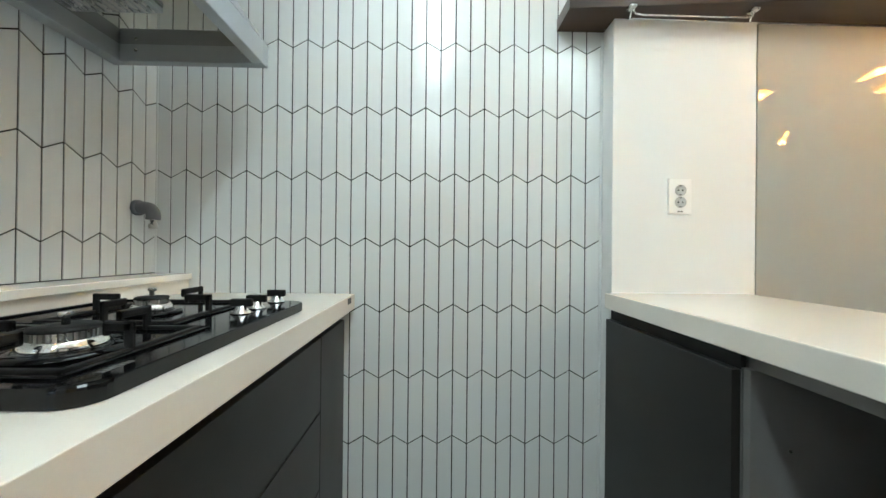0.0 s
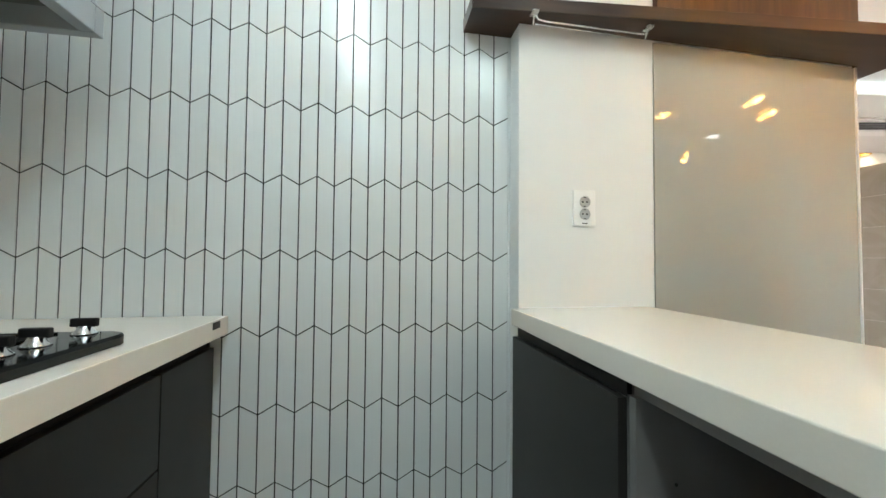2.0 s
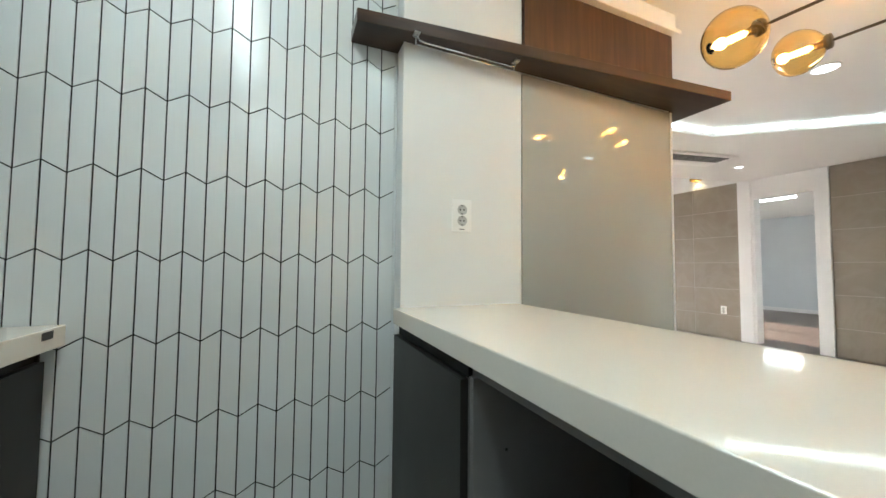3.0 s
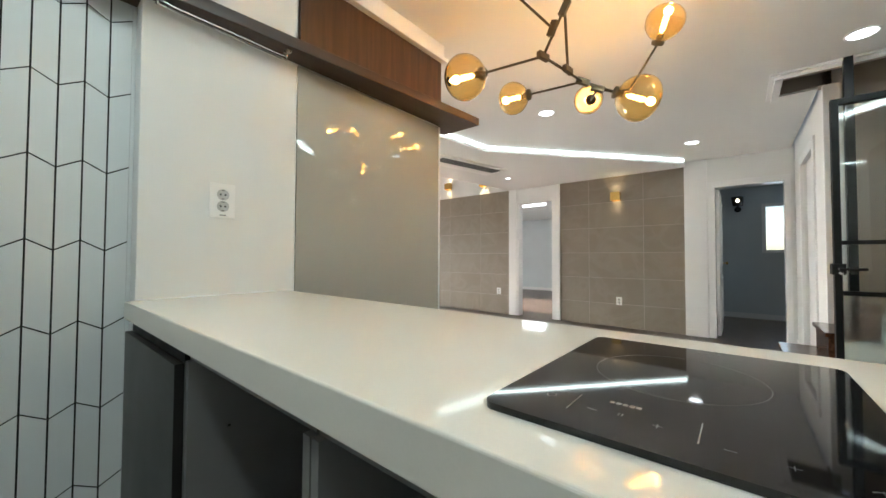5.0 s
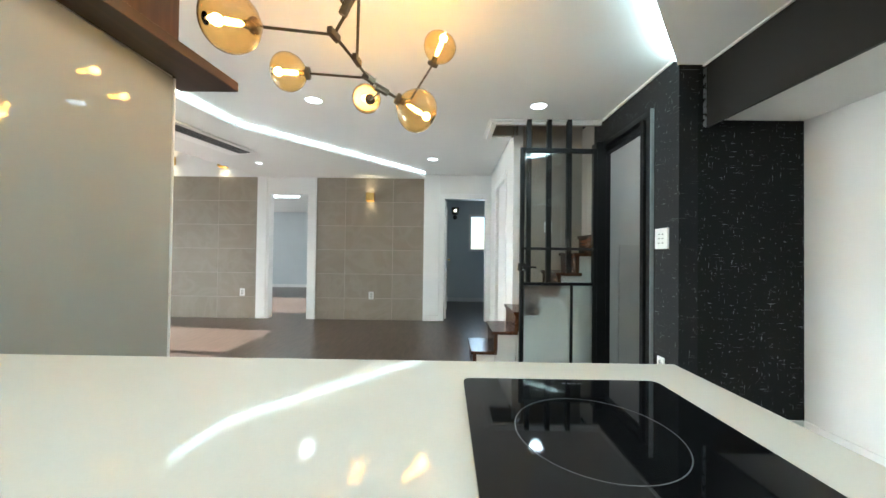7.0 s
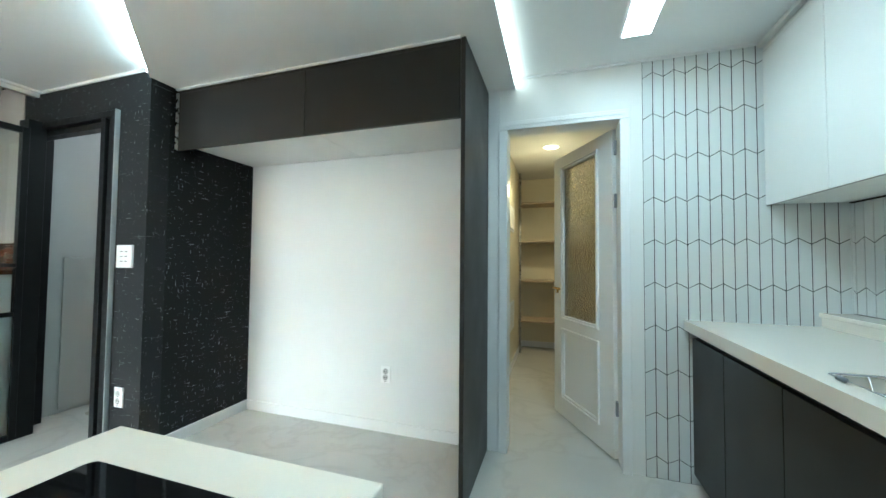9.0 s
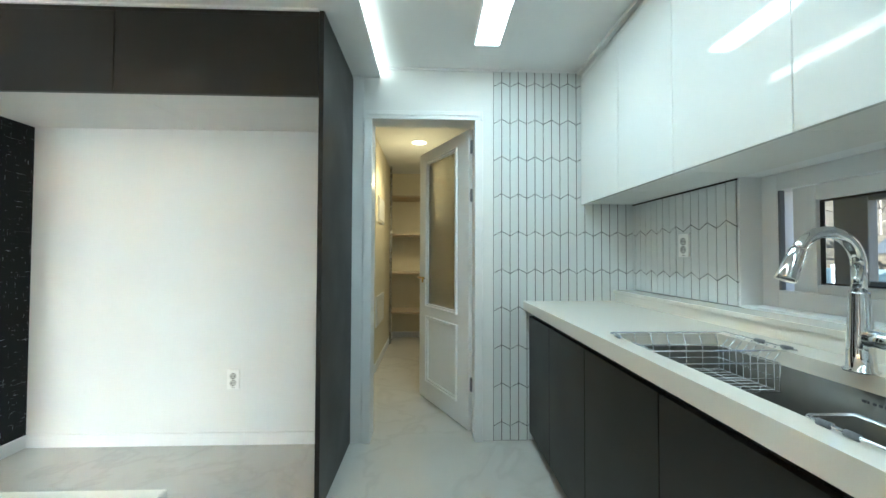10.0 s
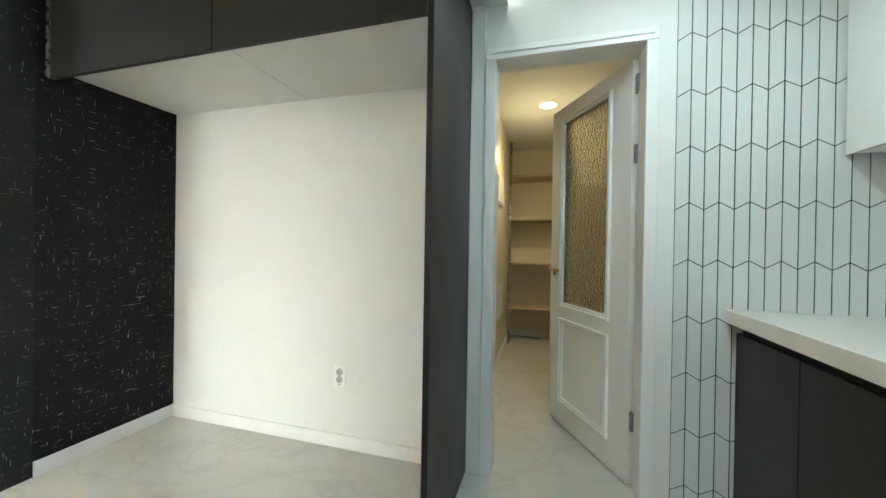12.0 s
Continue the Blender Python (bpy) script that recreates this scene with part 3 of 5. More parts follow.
def peninsula_unit(y0, y1, door):
    t = thing("peninsula_cabinet", (1.48, (y0 + y1) / 2, 0), "charcoal peninsula cabinet with a plain door" if door else "open grey peninsula shelf unit without a door", "kitchen cabinet", "cabinets under the peninsula")
    x0, x1, z1 = PX0 + 0.022, PX1 - 0.03, PTOP - 0.055
    part("side_panel", boxes((x0, x1, y0 + 0.001, y0 + 0.017, 0.08, z1 - 0.03)), CARCASS, t)
    part("side_panel", boxes((x0, x1, y1 - 0.017, y1 - 0.001, 0.08, z1 - 0.03)), CARCASS, t)
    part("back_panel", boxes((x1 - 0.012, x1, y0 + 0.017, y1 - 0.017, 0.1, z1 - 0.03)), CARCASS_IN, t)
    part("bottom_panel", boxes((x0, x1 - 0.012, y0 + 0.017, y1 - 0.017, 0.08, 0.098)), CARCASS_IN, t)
    part("top_rail", boxes((x0 + 0.01, x1, y0 + 0.001, y1 - 0.001, z1 - 0.029, z1)), CARCASS, t)
    part("plinth", boxes((x0 + 0.04, x1, y0 + 0.002, y1 - 0.002, 0.0, 0.08)), DARK_CAB, t)
    if door:
        part("door", boxes((x0 - 0.019, x0 - 0.001, y0 + 0.002, y1 - 0.002, 0.06, z1 - 0.035), bevel=0.0012), DARK_CAB, t)
        part("handle_channel", boxes((x0 - 0.001, x0 + 0.009, y0 + 0.002, y1 - 0.002, z1 - 0.034, z1 - 0.001)), DARK_GAP, t)
    else:
        for yy in (y0 + 0.017, y1 - 0.0185):
            for zz in (0.36, 0.66):
                part("shelf_pin_hole", lathe(bmesh.new(), [(0.003, 0), (0.003, 0.0015)], (x0 + 0.08, yy, zz), 8, "y"), HOLE, t)
    return t


peninsula_unit(1.035, YP - 0.006, True)
peninsula_unit(0.535, 1.033, False)
peninsula_unit(0.235, 0.533, False)
peninsula_unit(PY0 + 0.02, 0.233, False)
tagged(mesh_object("peninsula_back_panel", boxes((PX1 - 0.028, PX1 - 0.01, PY0 + 0.02, YP - 0.006, 0, PTOP - 0.06)), DARK_CAB), "charcoal panel closing the back of the peninsula", "panel")

# painted glass, shelf and panel on the partition
gp = thing("glass_panel", (2.2, YP, 0), "beige back-painted glass splash panel on the partition", "glass panel")
part("pane", boxes((1.754, 2.68, YP - 0.002, YP + 0.004, 0.0, 1.86)), PAINTED_GLASS, gp)
part("edge_trim", boxes((2.68, 2.689, YP - 0.008, YP + 0.01, 0.0, 1.86), bevel=0.001), TRIM, gp)
shelf_plan = [(1.06, 1.52), (2.82, 1.362), (2.82, 1.645), (2.691, 1.645), (2.691, YP - 0.009), (1.236, YP - 0.009), (1.236, YN - 0.006), (1.06, YN - 0.006)]
ws = thing("wall_shelf", (1.9, 1.5, 1.862), "long walnut shelf above the pillar and glass panel", "shelf")
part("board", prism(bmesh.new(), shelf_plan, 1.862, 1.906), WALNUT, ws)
fa = math.atan2(1.362 - 1.52, 2.82 - 1.06)
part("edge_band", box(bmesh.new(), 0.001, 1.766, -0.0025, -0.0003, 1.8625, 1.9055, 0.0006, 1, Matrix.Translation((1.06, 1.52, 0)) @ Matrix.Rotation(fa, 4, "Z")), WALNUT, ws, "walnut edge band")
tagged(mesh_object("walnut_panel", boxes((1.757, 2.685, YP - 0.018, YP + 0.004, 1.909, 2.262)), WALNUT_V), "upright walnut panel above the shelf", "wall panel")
structure("trim_partition", boxes((1.25, 2.715, YP - 0.05, YP + 0.004, 2.264, 2.288), (2.685, 2.715, YP + 0.004, 1.81, 2.264, 2.288), bevel=0.003), TRIM, "white moulding above the walnut panel", "moulding")
structure("bulkhead_partition", boxes((1.25, 2.70, YP - 0.03, YP + 0.004, 2.289, HIGH)), CEIL, "white bulkhead above the walnut panel", "bulkhead")

# ---- refrigerator niche ----
tp = tagged(mesh_object("tall_panel", boxes((1.418, 1.44, -1.292, YS + 0.003, 0.0, LOW - 0.004), bevel=0.001), DARK_CAB), "tall charcoal side panel of the refrigerator niche", "panel")
for x0, x1 in ((1.442, 2.363), (2.365, 3.366)):
    t = thing("niche_cabinet", ((x0 + x1) / 2, -1.6, 1.905), "charcoal cabinet spanning the refrigerator niche", "kitchen cabinet", "cabinets above the refrigerator niche")
    part("body", boxes((x0 + 0.001, x1 - 0.001, YS + 0.003, -1.312, 1.972, LOW - 0.005)), DARK_CAB, t)
    part("bottom_panel", boxes((x0 + 0.001, x1 - 0.001, YS + 0.003, -1.312, 1.954, 1.971)), WHITE_BOARD, t, "white underside board")
    part("door", boxes((x0 + 0.0015, x1 - 0.0015, -1.311, -1.292, 1.905, LOW - 0.03), bevel=0.0012), DARK_CAB, t)
    part("top_filler", boxes((x0 + 0.001, x1 - 0.001, -1.311, -1.294, LOW - 0.028, LOW - 0.004)), DARK_CAB, t)
structure("baseboard", boxes((1.441, 3.366, YS + 0.001, YS + 0.013, 0, 0.075), (3.356, 3.369, YS + 0.014, -1.25, 0, 0.075), bevel=0.002), TRIM, "white skirting in the refrigerator niche", "skirting")
structure("ceiling_trim", boxes((1.441, 3.37, -1.29, -1.278, LOW - 0.012, LOW - 0.001), (3.40, 4.45, -1.129, -1.118, HIGH - 0.02, HIGH - 0.001), (-0.028, 1.244, YS + 0.004, YS + 0.016, HIGH - 0.013, HIGH - 0.001), (1.358, 1.44, YS + 0.013, YS + 0.022, LOW - 0.012, LOW - 0.001)), TRIM, "thin white moulding along the ceiling", "moulding")

tagged(mesh_object("cabinet_edge_strip", boxes((3.352, 3.367, -1.291, -1.279, 1.905, LOW - 0.014), bevel=0.001), STEEL), "pale metal strip closing the niche cabinets at the wall", "edge strip")

# ---- utility doorway ----
df = bmesh.new()
box(df, 0.588, 0.640, YS - 0.125, YS + 0.022, 0, 2.038, 0.004)
box(df, 1.293, 1.346, YS - 0.125, YS + 0.022, 0, 2.038, 0.004)
box(df, 0.588, 1.346, YS - 0.125, YS + 0.022, 2.038, 2.094, 0.004)
box(df, 0.612, 1.322, YS + 0.022, YS + 0.028, 2.062, 2.077, 0.002)
structure("door_frame", df, TRIM, "white moulded door frame", "door frame")
structure("wall_strip", boxes((1.347, 1.417, YS + 0.002, YS + 0.012, 0, LOW - 0.004), bevel=0.003), TRIM, "white filler strip between frame and tall panel", "trim")

HINGE = Vector((0.648, YS - 0.125, 0.0))
FREE = Vector((1.0, -2.70, 0.0))
dd = (FREE - HINGE).normalized()
LEAF = Matrix(((dd.x, -dd.y, 0, HINGE.x), (dd.y, dd.x, 0, HINGE.y), (0, 0, 1, 0.01), (0, 0, 0, 1)))
LW = 0.735


def leaf_box(bm, u0, u1, v0, v1, z0, z1, bevel=0.0):
    return box(bm, u0, u1, v0, v1, z0, z1, bevel, 2, LEAF)


door = thing("utility_door", HINGE, "white panelled door with rippled glass, standing open", "door")
bm = bmesh.new()
U0, U1 = 0.157, LW - 0.137
for a in ((0, U0, -0.018, 0.018, 0, 2.018), (U1, LW, -0.018, 0.018, 0, 2.018), (U0, U1, -0.018, 0.018, 0, 0.16), (U0, U1, -0.018, 0.018, 0.655, 0.765), (U0, U1, -0.018, 0.018, 1.915, 2.018)):
    leaf_box(bm, *a)
part("door_frame_rails", bm, TRIM, door)
part("lower_panel", leaf_box(bmesh.new(), U0, U1, -0.008, 0.008, 0.16, 0.655), TRIM, door)
for z0, z1 in ((0.14, 0.675), (0.745, 1.935)):
    for side in (-1, 1):
        for step, w, rise in ((0.0, 0.014, 0.034), (0.014, 0.016, 0.026)):
            bm = bmesh.new()
            v = (0.0085, rise) if side > 0 else (-rise, -0.0085)
            a, b, c, d = U0 - 0.018 + step, U1 + 0.018 - step, z0 + step, z1 - step
            for r in ((a, a + w, *v, c, d), (b - w, b, *v, c, d), (a + w, b - w, *v, c, c + w), (a + w, b - w, *v, d - w, d)):
                leaf_box(bm, *r, bevel=0.004)
            part("moulding", bm, TRIM, door)
pane = part("glass_pane", leaf_box(bmesh.new(), U0, U1, -0.004, 0.004, 0.765, 1.915), RIPPLE, door, "rippled obscure glass pane")
for side in (-1, 1):
    bm = bmesh.new()
    lathe(bm, [(0.026, 0), (0.026, 0.008), (0.02, 0.012), (0.011, 0.014), (0.011, 0.045)], (0, 0, 0), 20, "y", LEAF @ Matrix.Translation((LW - 0.055, 0.018 if side > 0 else -0.018, 0.985)) @ Matrix.Diagonal((1, 1, 1, 1)) @ Matrix.Rotation(radians(-90 if side > 0 else 90), 4, "X"))
    h = part("rosette", bm, BRASS, door, "brass rosette", True)
    y = 0.018 + 0.045 if side > 0 else -0.063
    part("lever", tube(bmesh.new(), [LEAF @ Vector((LW - 0.055, y, 0.985)), LEAF @ Vector((LW - 0.09, y * 1.08, 0.985)), LEAF @ Vector((LW - 0.165, y * 1.02, 0.978))], 0.008), BRASS, h, "brass lever handle", True)
for z in (0.27, 1.535, 1.865):
    part("hinge", boxes((HINGE.x - 0.012, HINGE.x + 0.006, HINGE.y - 0.012, HINGE.y + 0.028, z, z + 0.085), bevel=0.002), GREY_PLASTIC, door, "dark steel hinge")

# ---- utility room ----
for z in (0.4, 0.93, 1.455, 1.97):
    tagged(mesh_object("storage_shelf", boxes((0.3, 1.47, -4.845, -4.46, z, z + 0.022), bevel=0.002), material("pale_oak_board", (0.5, 0.4, 0.28), 0.5, mottled=0.06, scale=6)), "pale oak board on steel uprights in the utility room", "shelf", "utility room shelves")
for x in (0.33, 1.456):
    tagged(mesh_object("shelf_upright", rod((x, -4.443, 0), (x, -4.443, 2.379), 0.016, 14), STEEL, True), "steel pole of the utility shelving", "pole", "shelf poles")
bb = thing("breaker_box", (1.478, -3.63, 1.72), "white electrical cover plate on the utility wall", "fuse box")
part("cover", boxes((1.462, 1.479, -3.83, -3.44, 1.56, 1.79), bevel=0.004), PLASTIC, bb)
part("frame", frame_yz(bmesh.new(), 1.468, 1.4795, -3.86, -3.41, 1.535, 1.815, 0.02, 0.002), PLASTIC, bb)
vg = thing("wall_vent", (1.478, -3.7, 0.5), "white slatted vent on the utility wall", "vent")
part("frame", frame_yz(bmesh.new(), 1.466, 1.4795, -3.87, -3.3, 0.44, 0.75, 0.025, 0.002), PLASTIC, vg)
for i in range(8):
    part("slat", boxes((1.469, 1.477, -3.845, -3.325, 0.475 + i * 0.032, 0.493 + i * 0.032)), PLASTIC, vg)
structure("baseboard_utility", boxes((1.468, 1.479, -4.84, -3.26, 0, 0.08), (-0.39, 1.467, -4.849, -4.838, 0, 0.08), (1.468, 1.559, -3.259, -3.248, 0, 0.08)), TRIM, "white skirting in the utility room", "skirting")

# ---- stairs ----
stair = thing("staircase", (4.7, -0.5, 0), "steep stair with dark wooden treads and white sides", "stairs")
for i in range(7):
    z, y1 = 0.185 * (i + 1), 0.075 - 0.195 * i
    x0 = 4.43 if i < 5 else 4.505
    part("tread", boxes((x0, 4.975, max(y1 - 0.22, -1.122), y1 + 0.02, z - 0.03, z), bevel=0.004), TREAD, stair, "dark oak tread")
    part("riser", boxes((x0 + 0.025, 4.975, y1 - 0.012, y1, z - 0.185, z - 0.03)), TREAD, stair)
    part("side", boxes((x0 + 0.025, x0 + 0.045, max(y1 - 0.2, -1.122), y1 - 0.012, 0, z - 0.03)), PAPER, stair, "white boarded side")
    part("end_trim", boxes((x0 + 0.01, x0 + 0.024, y1 - 0.03, y1 + 0.004, z - 0.185, z - 0.03)), TREAD, stair)
structure("trim_stairwell", boxes((4.50, 4.519, -1.13, -0.085, HIGH - 0.04, HIGH - 0.002), (4.519, 5.0, -0.13, -0.085, HIGH - 0.04, HIGH - 0.002), (4.47, 4.50, -1.13, -0.055, HIGH - 0.018, HIGH - 0.002), (4.50, 5.0, -0.085, -0.055, HIGH - 0.018, HIGH - 0.002), bevel=0.003), TRIM, "white moulding round the stairwell opening", "moulding")
structure("trim_hall", boxes((4.94, 4.985, -0.47, -0.375, 0, HIGH), (4.985, XE - 0.002, -0.383, -0.373, 0, 0.09), bevel=0.003), TRIM, "white casing at the end of the hall wall", "casing")
dfh = bmesh.new()
frame_xz(dfh, -0.395, -0.37, 5.42, 6.38, -0.05, 2.12, 0.09, 0.003)
structure("door_frame_hall", dfh, TRIM, "white door frame in the hall wall", "door frame")
structure("door_hall", boxes((5.5, 6.3, -0.46, -0.42, 0.0, 2.05)), TRIM, "closed white door in the hall wall", "door")

# ---- glazed gate and entry ----
G0, G1 = Vector((4.345, -0.33, 0.0)), Vector((4.375, -1.03, 0.0))
gd = (G1 - G0)
GL = gd.length
gd.normalize()
GATE = Matrix(((gd.x, -gd.y, 0, G0.x), (gd.y, gd.x, 0, G0.y), (0, 0, 1, 0.012), (0, 0, 0, 1)))


def gate_box(u0, u1, v0, v1, z0, z1, bevel=0.002):
    return box(bmesh.new(), u0, u1, v0, v1, z0, z1, bevel, 1, GATE)


gate = thing("glazed_door", G0, "black steel framed glass door standing open by the stairs", "door")
for a in ((0, 0.035, -0.02, 0.02, 0, 2.05), (GL - 0.035, GL, -0.02, 0.02, 0, 2.05)):
    part("stile", gate_box(*a), BLACK_METAL, gate)
for z0, z1 in ((0, 0.04), (0.80, 0.828), (1.12, 1.145), (2.01, 2.05)):
    part("rail", gate_box(0.035, GL - 0.035, -0.018, 0.018, z0, z1), BLACK_METAL, gate)
part("mullion", gate_box(GL * 0.66, GL * 0.66 + 0.022, -0.016, 0.016, 0.04, 0.80), BLACK_METAL, gate)
for u0, u1, z0, z1, m in ((0.035, GL * 0.66, 0.04, 0.80, MILK), (GL * 0.66 + 0.022, GL - 0.035, 0.04, 0.80, MILK), (0.035, GL - 0.035, 0.828, 1.12, CLEAR), (0.035, GL - 0.035, 1.145, 2.01, CLEAR)):
    p = part("pane", gate_box(u0 + 0.001, u1 - 0.001, -0.003, 0.003, z0 + 0.001, z1 - 0.001, 0), m, gate, "frosted glass" if m is MILK else "clear glass")
    p.visible_shadow = False
lk = part("lock", gate_box(-0.012, 0.05, -0.034, 0.034, 0.93, 1.0, 0.004), BLACK_METAL, gate)
part("lever", tube(bmesh.new(), [GATE @ Vector((0.02, -0.034, 0.965)), GATE @ Vector((0.02, -0.065, 0.965)), GATE @ Vector((0.13, -0.065, 0.965))], 0.009), BLACK_METAL, lk, "", True)
part("lock_cylinder", lathe(bmesh.new(), [(0.012, 0), (0.012, 0.01), (0.006, 0.014)], (0, 0, 0), 14, "z", GATE @ Matrix.Translation((0.025, -0.034, 0.94)) @ Matrix.Rotation(radians(90), 4, "X")), CHROME, lk, "chrome lock cylinder", True)

# bars of the stair screen behind the door
for y, x, z0 in ((-0.435, 4.485, 0.555), (-0.625, 4.485, 0.74), (-0.815, 4.485, 0.925)):
    tagged(mesh_object("screen_bar", boxes((x - 0.022, x + 0.022, y - 0.022, y + 0.022, z0, HIGH - 0.004), bevel=0.002, segments=1), BLACK_METAL), "black square steel bar from stair tread to ceiling", "bar", "stair screen bars")

ef = thing("entry_frame", (4.1, -1.13, 0), "black steel entry door frame in the dark wall", "door frame")
for x0, x1 in ((4.55, 4.66), (3.645, 3.69), (3.725, 3.77)):
    part("post", boxes((x0, x1, -1.24, -1.10, 0, 2.09), bevel=0.002, segments=1), BLACK_METAL, ef)
part("head", boxes((3.645, 4.66, -1.24, -1.10, 2.09, 2.135), bevel=0.002, segments=1), BLACK_METAL, ef)
part("corner_post", boxes((4.39, 4.50, -1.128, -1.035, 0, 2.135), bevel=0.002, segments=1), BLACK_METAL, ef)
part("rail", boxes((3.645, 4.66, -1.2, -1.14, 2.05, 2.089)), BLACK_METAL, ef)
for z in (0.82, 1.13):
    part("glazing_bar", boxes((3.69, 3.725, -1.19, -1.15, z, z + 0.025)), BLACK_METAL, ef)
sp = part("pane", boxes((3.6905, 3.7245, -1.173, -1.167, 0.02, 2.05)), CLEAR, ef)
sp.visible_shadow = False
part("edge_trim", boxes((3.637, 3.644, -1.129, -1.102, 0, 2.14), bevel=0.001), HOOD_GREY, ef, "pale metal edge trim")
structure("cupboard_vestibule", boxes((4.646, 4.658, -2.3, -1.372, 0.03, 1.2), bevel=0.002), material("grey_laminate", (0.46, 0.465, 0.45), 0.5, mottled=0.02, scale=5), "flush pale grey cupboard door in the entry", "cupboard door")
for x, y, r in ((4.22, -1.45, 20), (4.33, -1.5, 32)):
    s = thing("slipper", (x, y, 0), "pale striped house slipper on the entry floor", "slipper", "slippers in the entry")
    M = pose(x, y, 0, 0, 0, r)
    bm = bmesh.new()
    lathe(bm, [(0.02, 0.0), (0.05, 0.003), (0.052, 0.014), (0.045, 0.02)], (0, 0, 0), 24, "z", M @ Matrix.Diagonal((2.4, 0.95, 1, 1)))
    part("sole", bm, material("slipper_sole", (0.3, 0.28, 0.26), 0.8, mottled=0.2, scale=60), s, "", True)
    bm = tube(bmesh.new(), [M @ Vector((0.045, -0.05, 0.012)), M @ Vector((0.05, -0.045, 0.045)), M @ Vector((0.055, 0, 0.058)), M @ Vector((0.05, 0.045, 0.045)), M @ Vector((0.045, 0.05, 0.012))], 0.02, 10)
    part("strap", bm, material("slipper_cloth", (0.5, 0.46, 0.42), 0.9, mottled=0.3, scale=90), s, "striped cloth strap", True)

# ---- living room wall, doors, rooms beyond ----
GTW, GTH = 0.779, 0.392


def stone_tiles(parent, y0, y1, phase):
    rows = [0.0, 0.348, 0.741, 1.133, 1.525, 1.917, 2.309]
    cols = [y0] + [c for c in (phase + GTW * k for k in range(-9, 9)) if y0 + 0.03 < c < y1 - 0.03] + [y1]
    for a, b in zip(cols, cols[1:]):
        for c, d in zip(rows, rows[1:]):
            part("stone_tile", boxes((XE - 0.012, XE - 0.001, a + 0.0025, b - 0.0025, c + 0.0025, d - 0.0025), bevel=0.001, segments=1), GREY_TILE, parent)


def tile_backing(name, y0, y1):
    return structure(name, boxes((XE - 0.009, XE - 0.0005, y0, y1, 0.0, 2.31)), GREY_GROUT, "taupe stone-tile wall cladding with pale joints", "wall cladding")


stone_tiles(tile_backing("cladding_a", 0.712, 2.468), 0.712, 2.468, 1.215)
stone_tiles(tile_backing("cladding_b", 3.44, 6.98), 3.44, 6.98, 4.08)
structure("trim_east", boxes((XE - 0.03, XE, 2.469, 2.57, 0, 2.31), (XE - 0.03, XE, 3.28, 3.439, 0, 2.31), (XE - 0.012, XE, 2.57, 3.28, 2.07, 2.31), (XE - 0.03, XE, 0.456, 0.711, 0, HIGH), (XE - 0.045, XE - 0.03, 0.456, 0.711, 0, 0.09), bevel=0.003), TRIM, "white casing between the stone tiles", "casing")
dfe = bmesh.new()
box(dfe, XE - 0.02, XE + 0.13, 0.375, 0.455, 0, 1.985, 0.003)
box(dfe, XE - 0.02, XE + 0.13, -0.345, -0.29, 0, 1.985, 0.003)
box(dfe, XE - 0.02, XE + 0.13, -0.345, 0.455, 1.985, 2.062, 0.003)
box(dfe, XE - 0.02, XE + 0.13, 2.57, 2.61, 0, 2.03, 0.003)
box(dfe, XE - 0.02, XE + 0.13, 3.24, 3.28, 0, 2.03, 0.003)
box(dfe, XE - 0.02, XE + 0.13, 2.57, 3.28, 2.03, 2.07, 0.003)
structure("door_frame_rooms", dfe, TRIM, "white door frames of the back rooms", "door frame")
bd = thing("bedroom_door", (7.05, 0.355, 0), "white panelled bedroom door swung open into the room", "door")
part("leaf", boxes((7.05, 7.78, 0.335, 0.371, 0.01, 1.98), bevel=0.002), TRIM, bd)
for z0, z1 in ((0.15, 0.8), (0.95, 1.85)):
    part("moulding", frame_xz(bmesh.new(), 0.323, 0.335, 7.15, 7.68, z0, z1, 0.03, 0.003), TRIM, bd)
kb = part("knob", lathe(bmesh.new(), [(0.022, 0), (0.022, 0.006), (0.009, 0.01), (0.009, 0.04), (0.022, 0.05), (0.022, 0.062), (0.01, 0.07)], (0, 0, 0), 18, "z", Matrix.Translation((7.72, 0.335, 0.98)) @ Matrix.Rotation(radians(90), 4, "X")), BRASS, bd, "brass knob", True)
structure("baseboard_rooms", boxes((9.288, 9.299, -1.49, 1.59, 0, 0.09), (12.088, 12.099, 1.72, 6.98, 0, 0.09), (7.035, 9.28, -1.499, -1.488, 0, 0.09), (7.035, 12.08, 1.701, 1.712, 0, 0.09)), TRIM, "white skirting in the back rooms", "skirting")
w2 = thing("window_bedroom", (9.3, -0.405, 1.19), "small white framed bedroom window", "window", kind="structure")
part("window_frame", frame_yz(bmesh.new(), 9.26, 9.36, -0.64, -0.17, 1.15, 2.0, 0.05, 0.003), TRIM, w2)
p = part("pane", boxes((9.33, 9.336, -0.59, -0.22, 1.20, 1.95)), CLEAR, w2)
p.visible_shadow = False
for nm, x0, x1, z0, z1, n in (("window_living", 2.9, 6.5, 0.1, 2.12, 3), ("window_room", 7.8, 9.9, 0.3, 2.1, 2)):
    w = thing(nm, ((x0 + x1) / 2, 7.05, z0), "large white framed sliding window", "window", kind="structure")
    for i in range(n):
        a, b = x0 + (x1 - x0) * i / n, x0 + (x1 - x0) * (i + 1) / n
        part("sash", frame_xz(bmesh.new(), 7.03, 7.09, a, b, z0, z1, 0.06), TRIM, w)
        p = part("pane", boxes((a + 0.06, b - 0.06, 7.058, 7.064, z0 + 0.06, z1 - 0.06)), CLEAR, w)
        p.visible_shadow = False

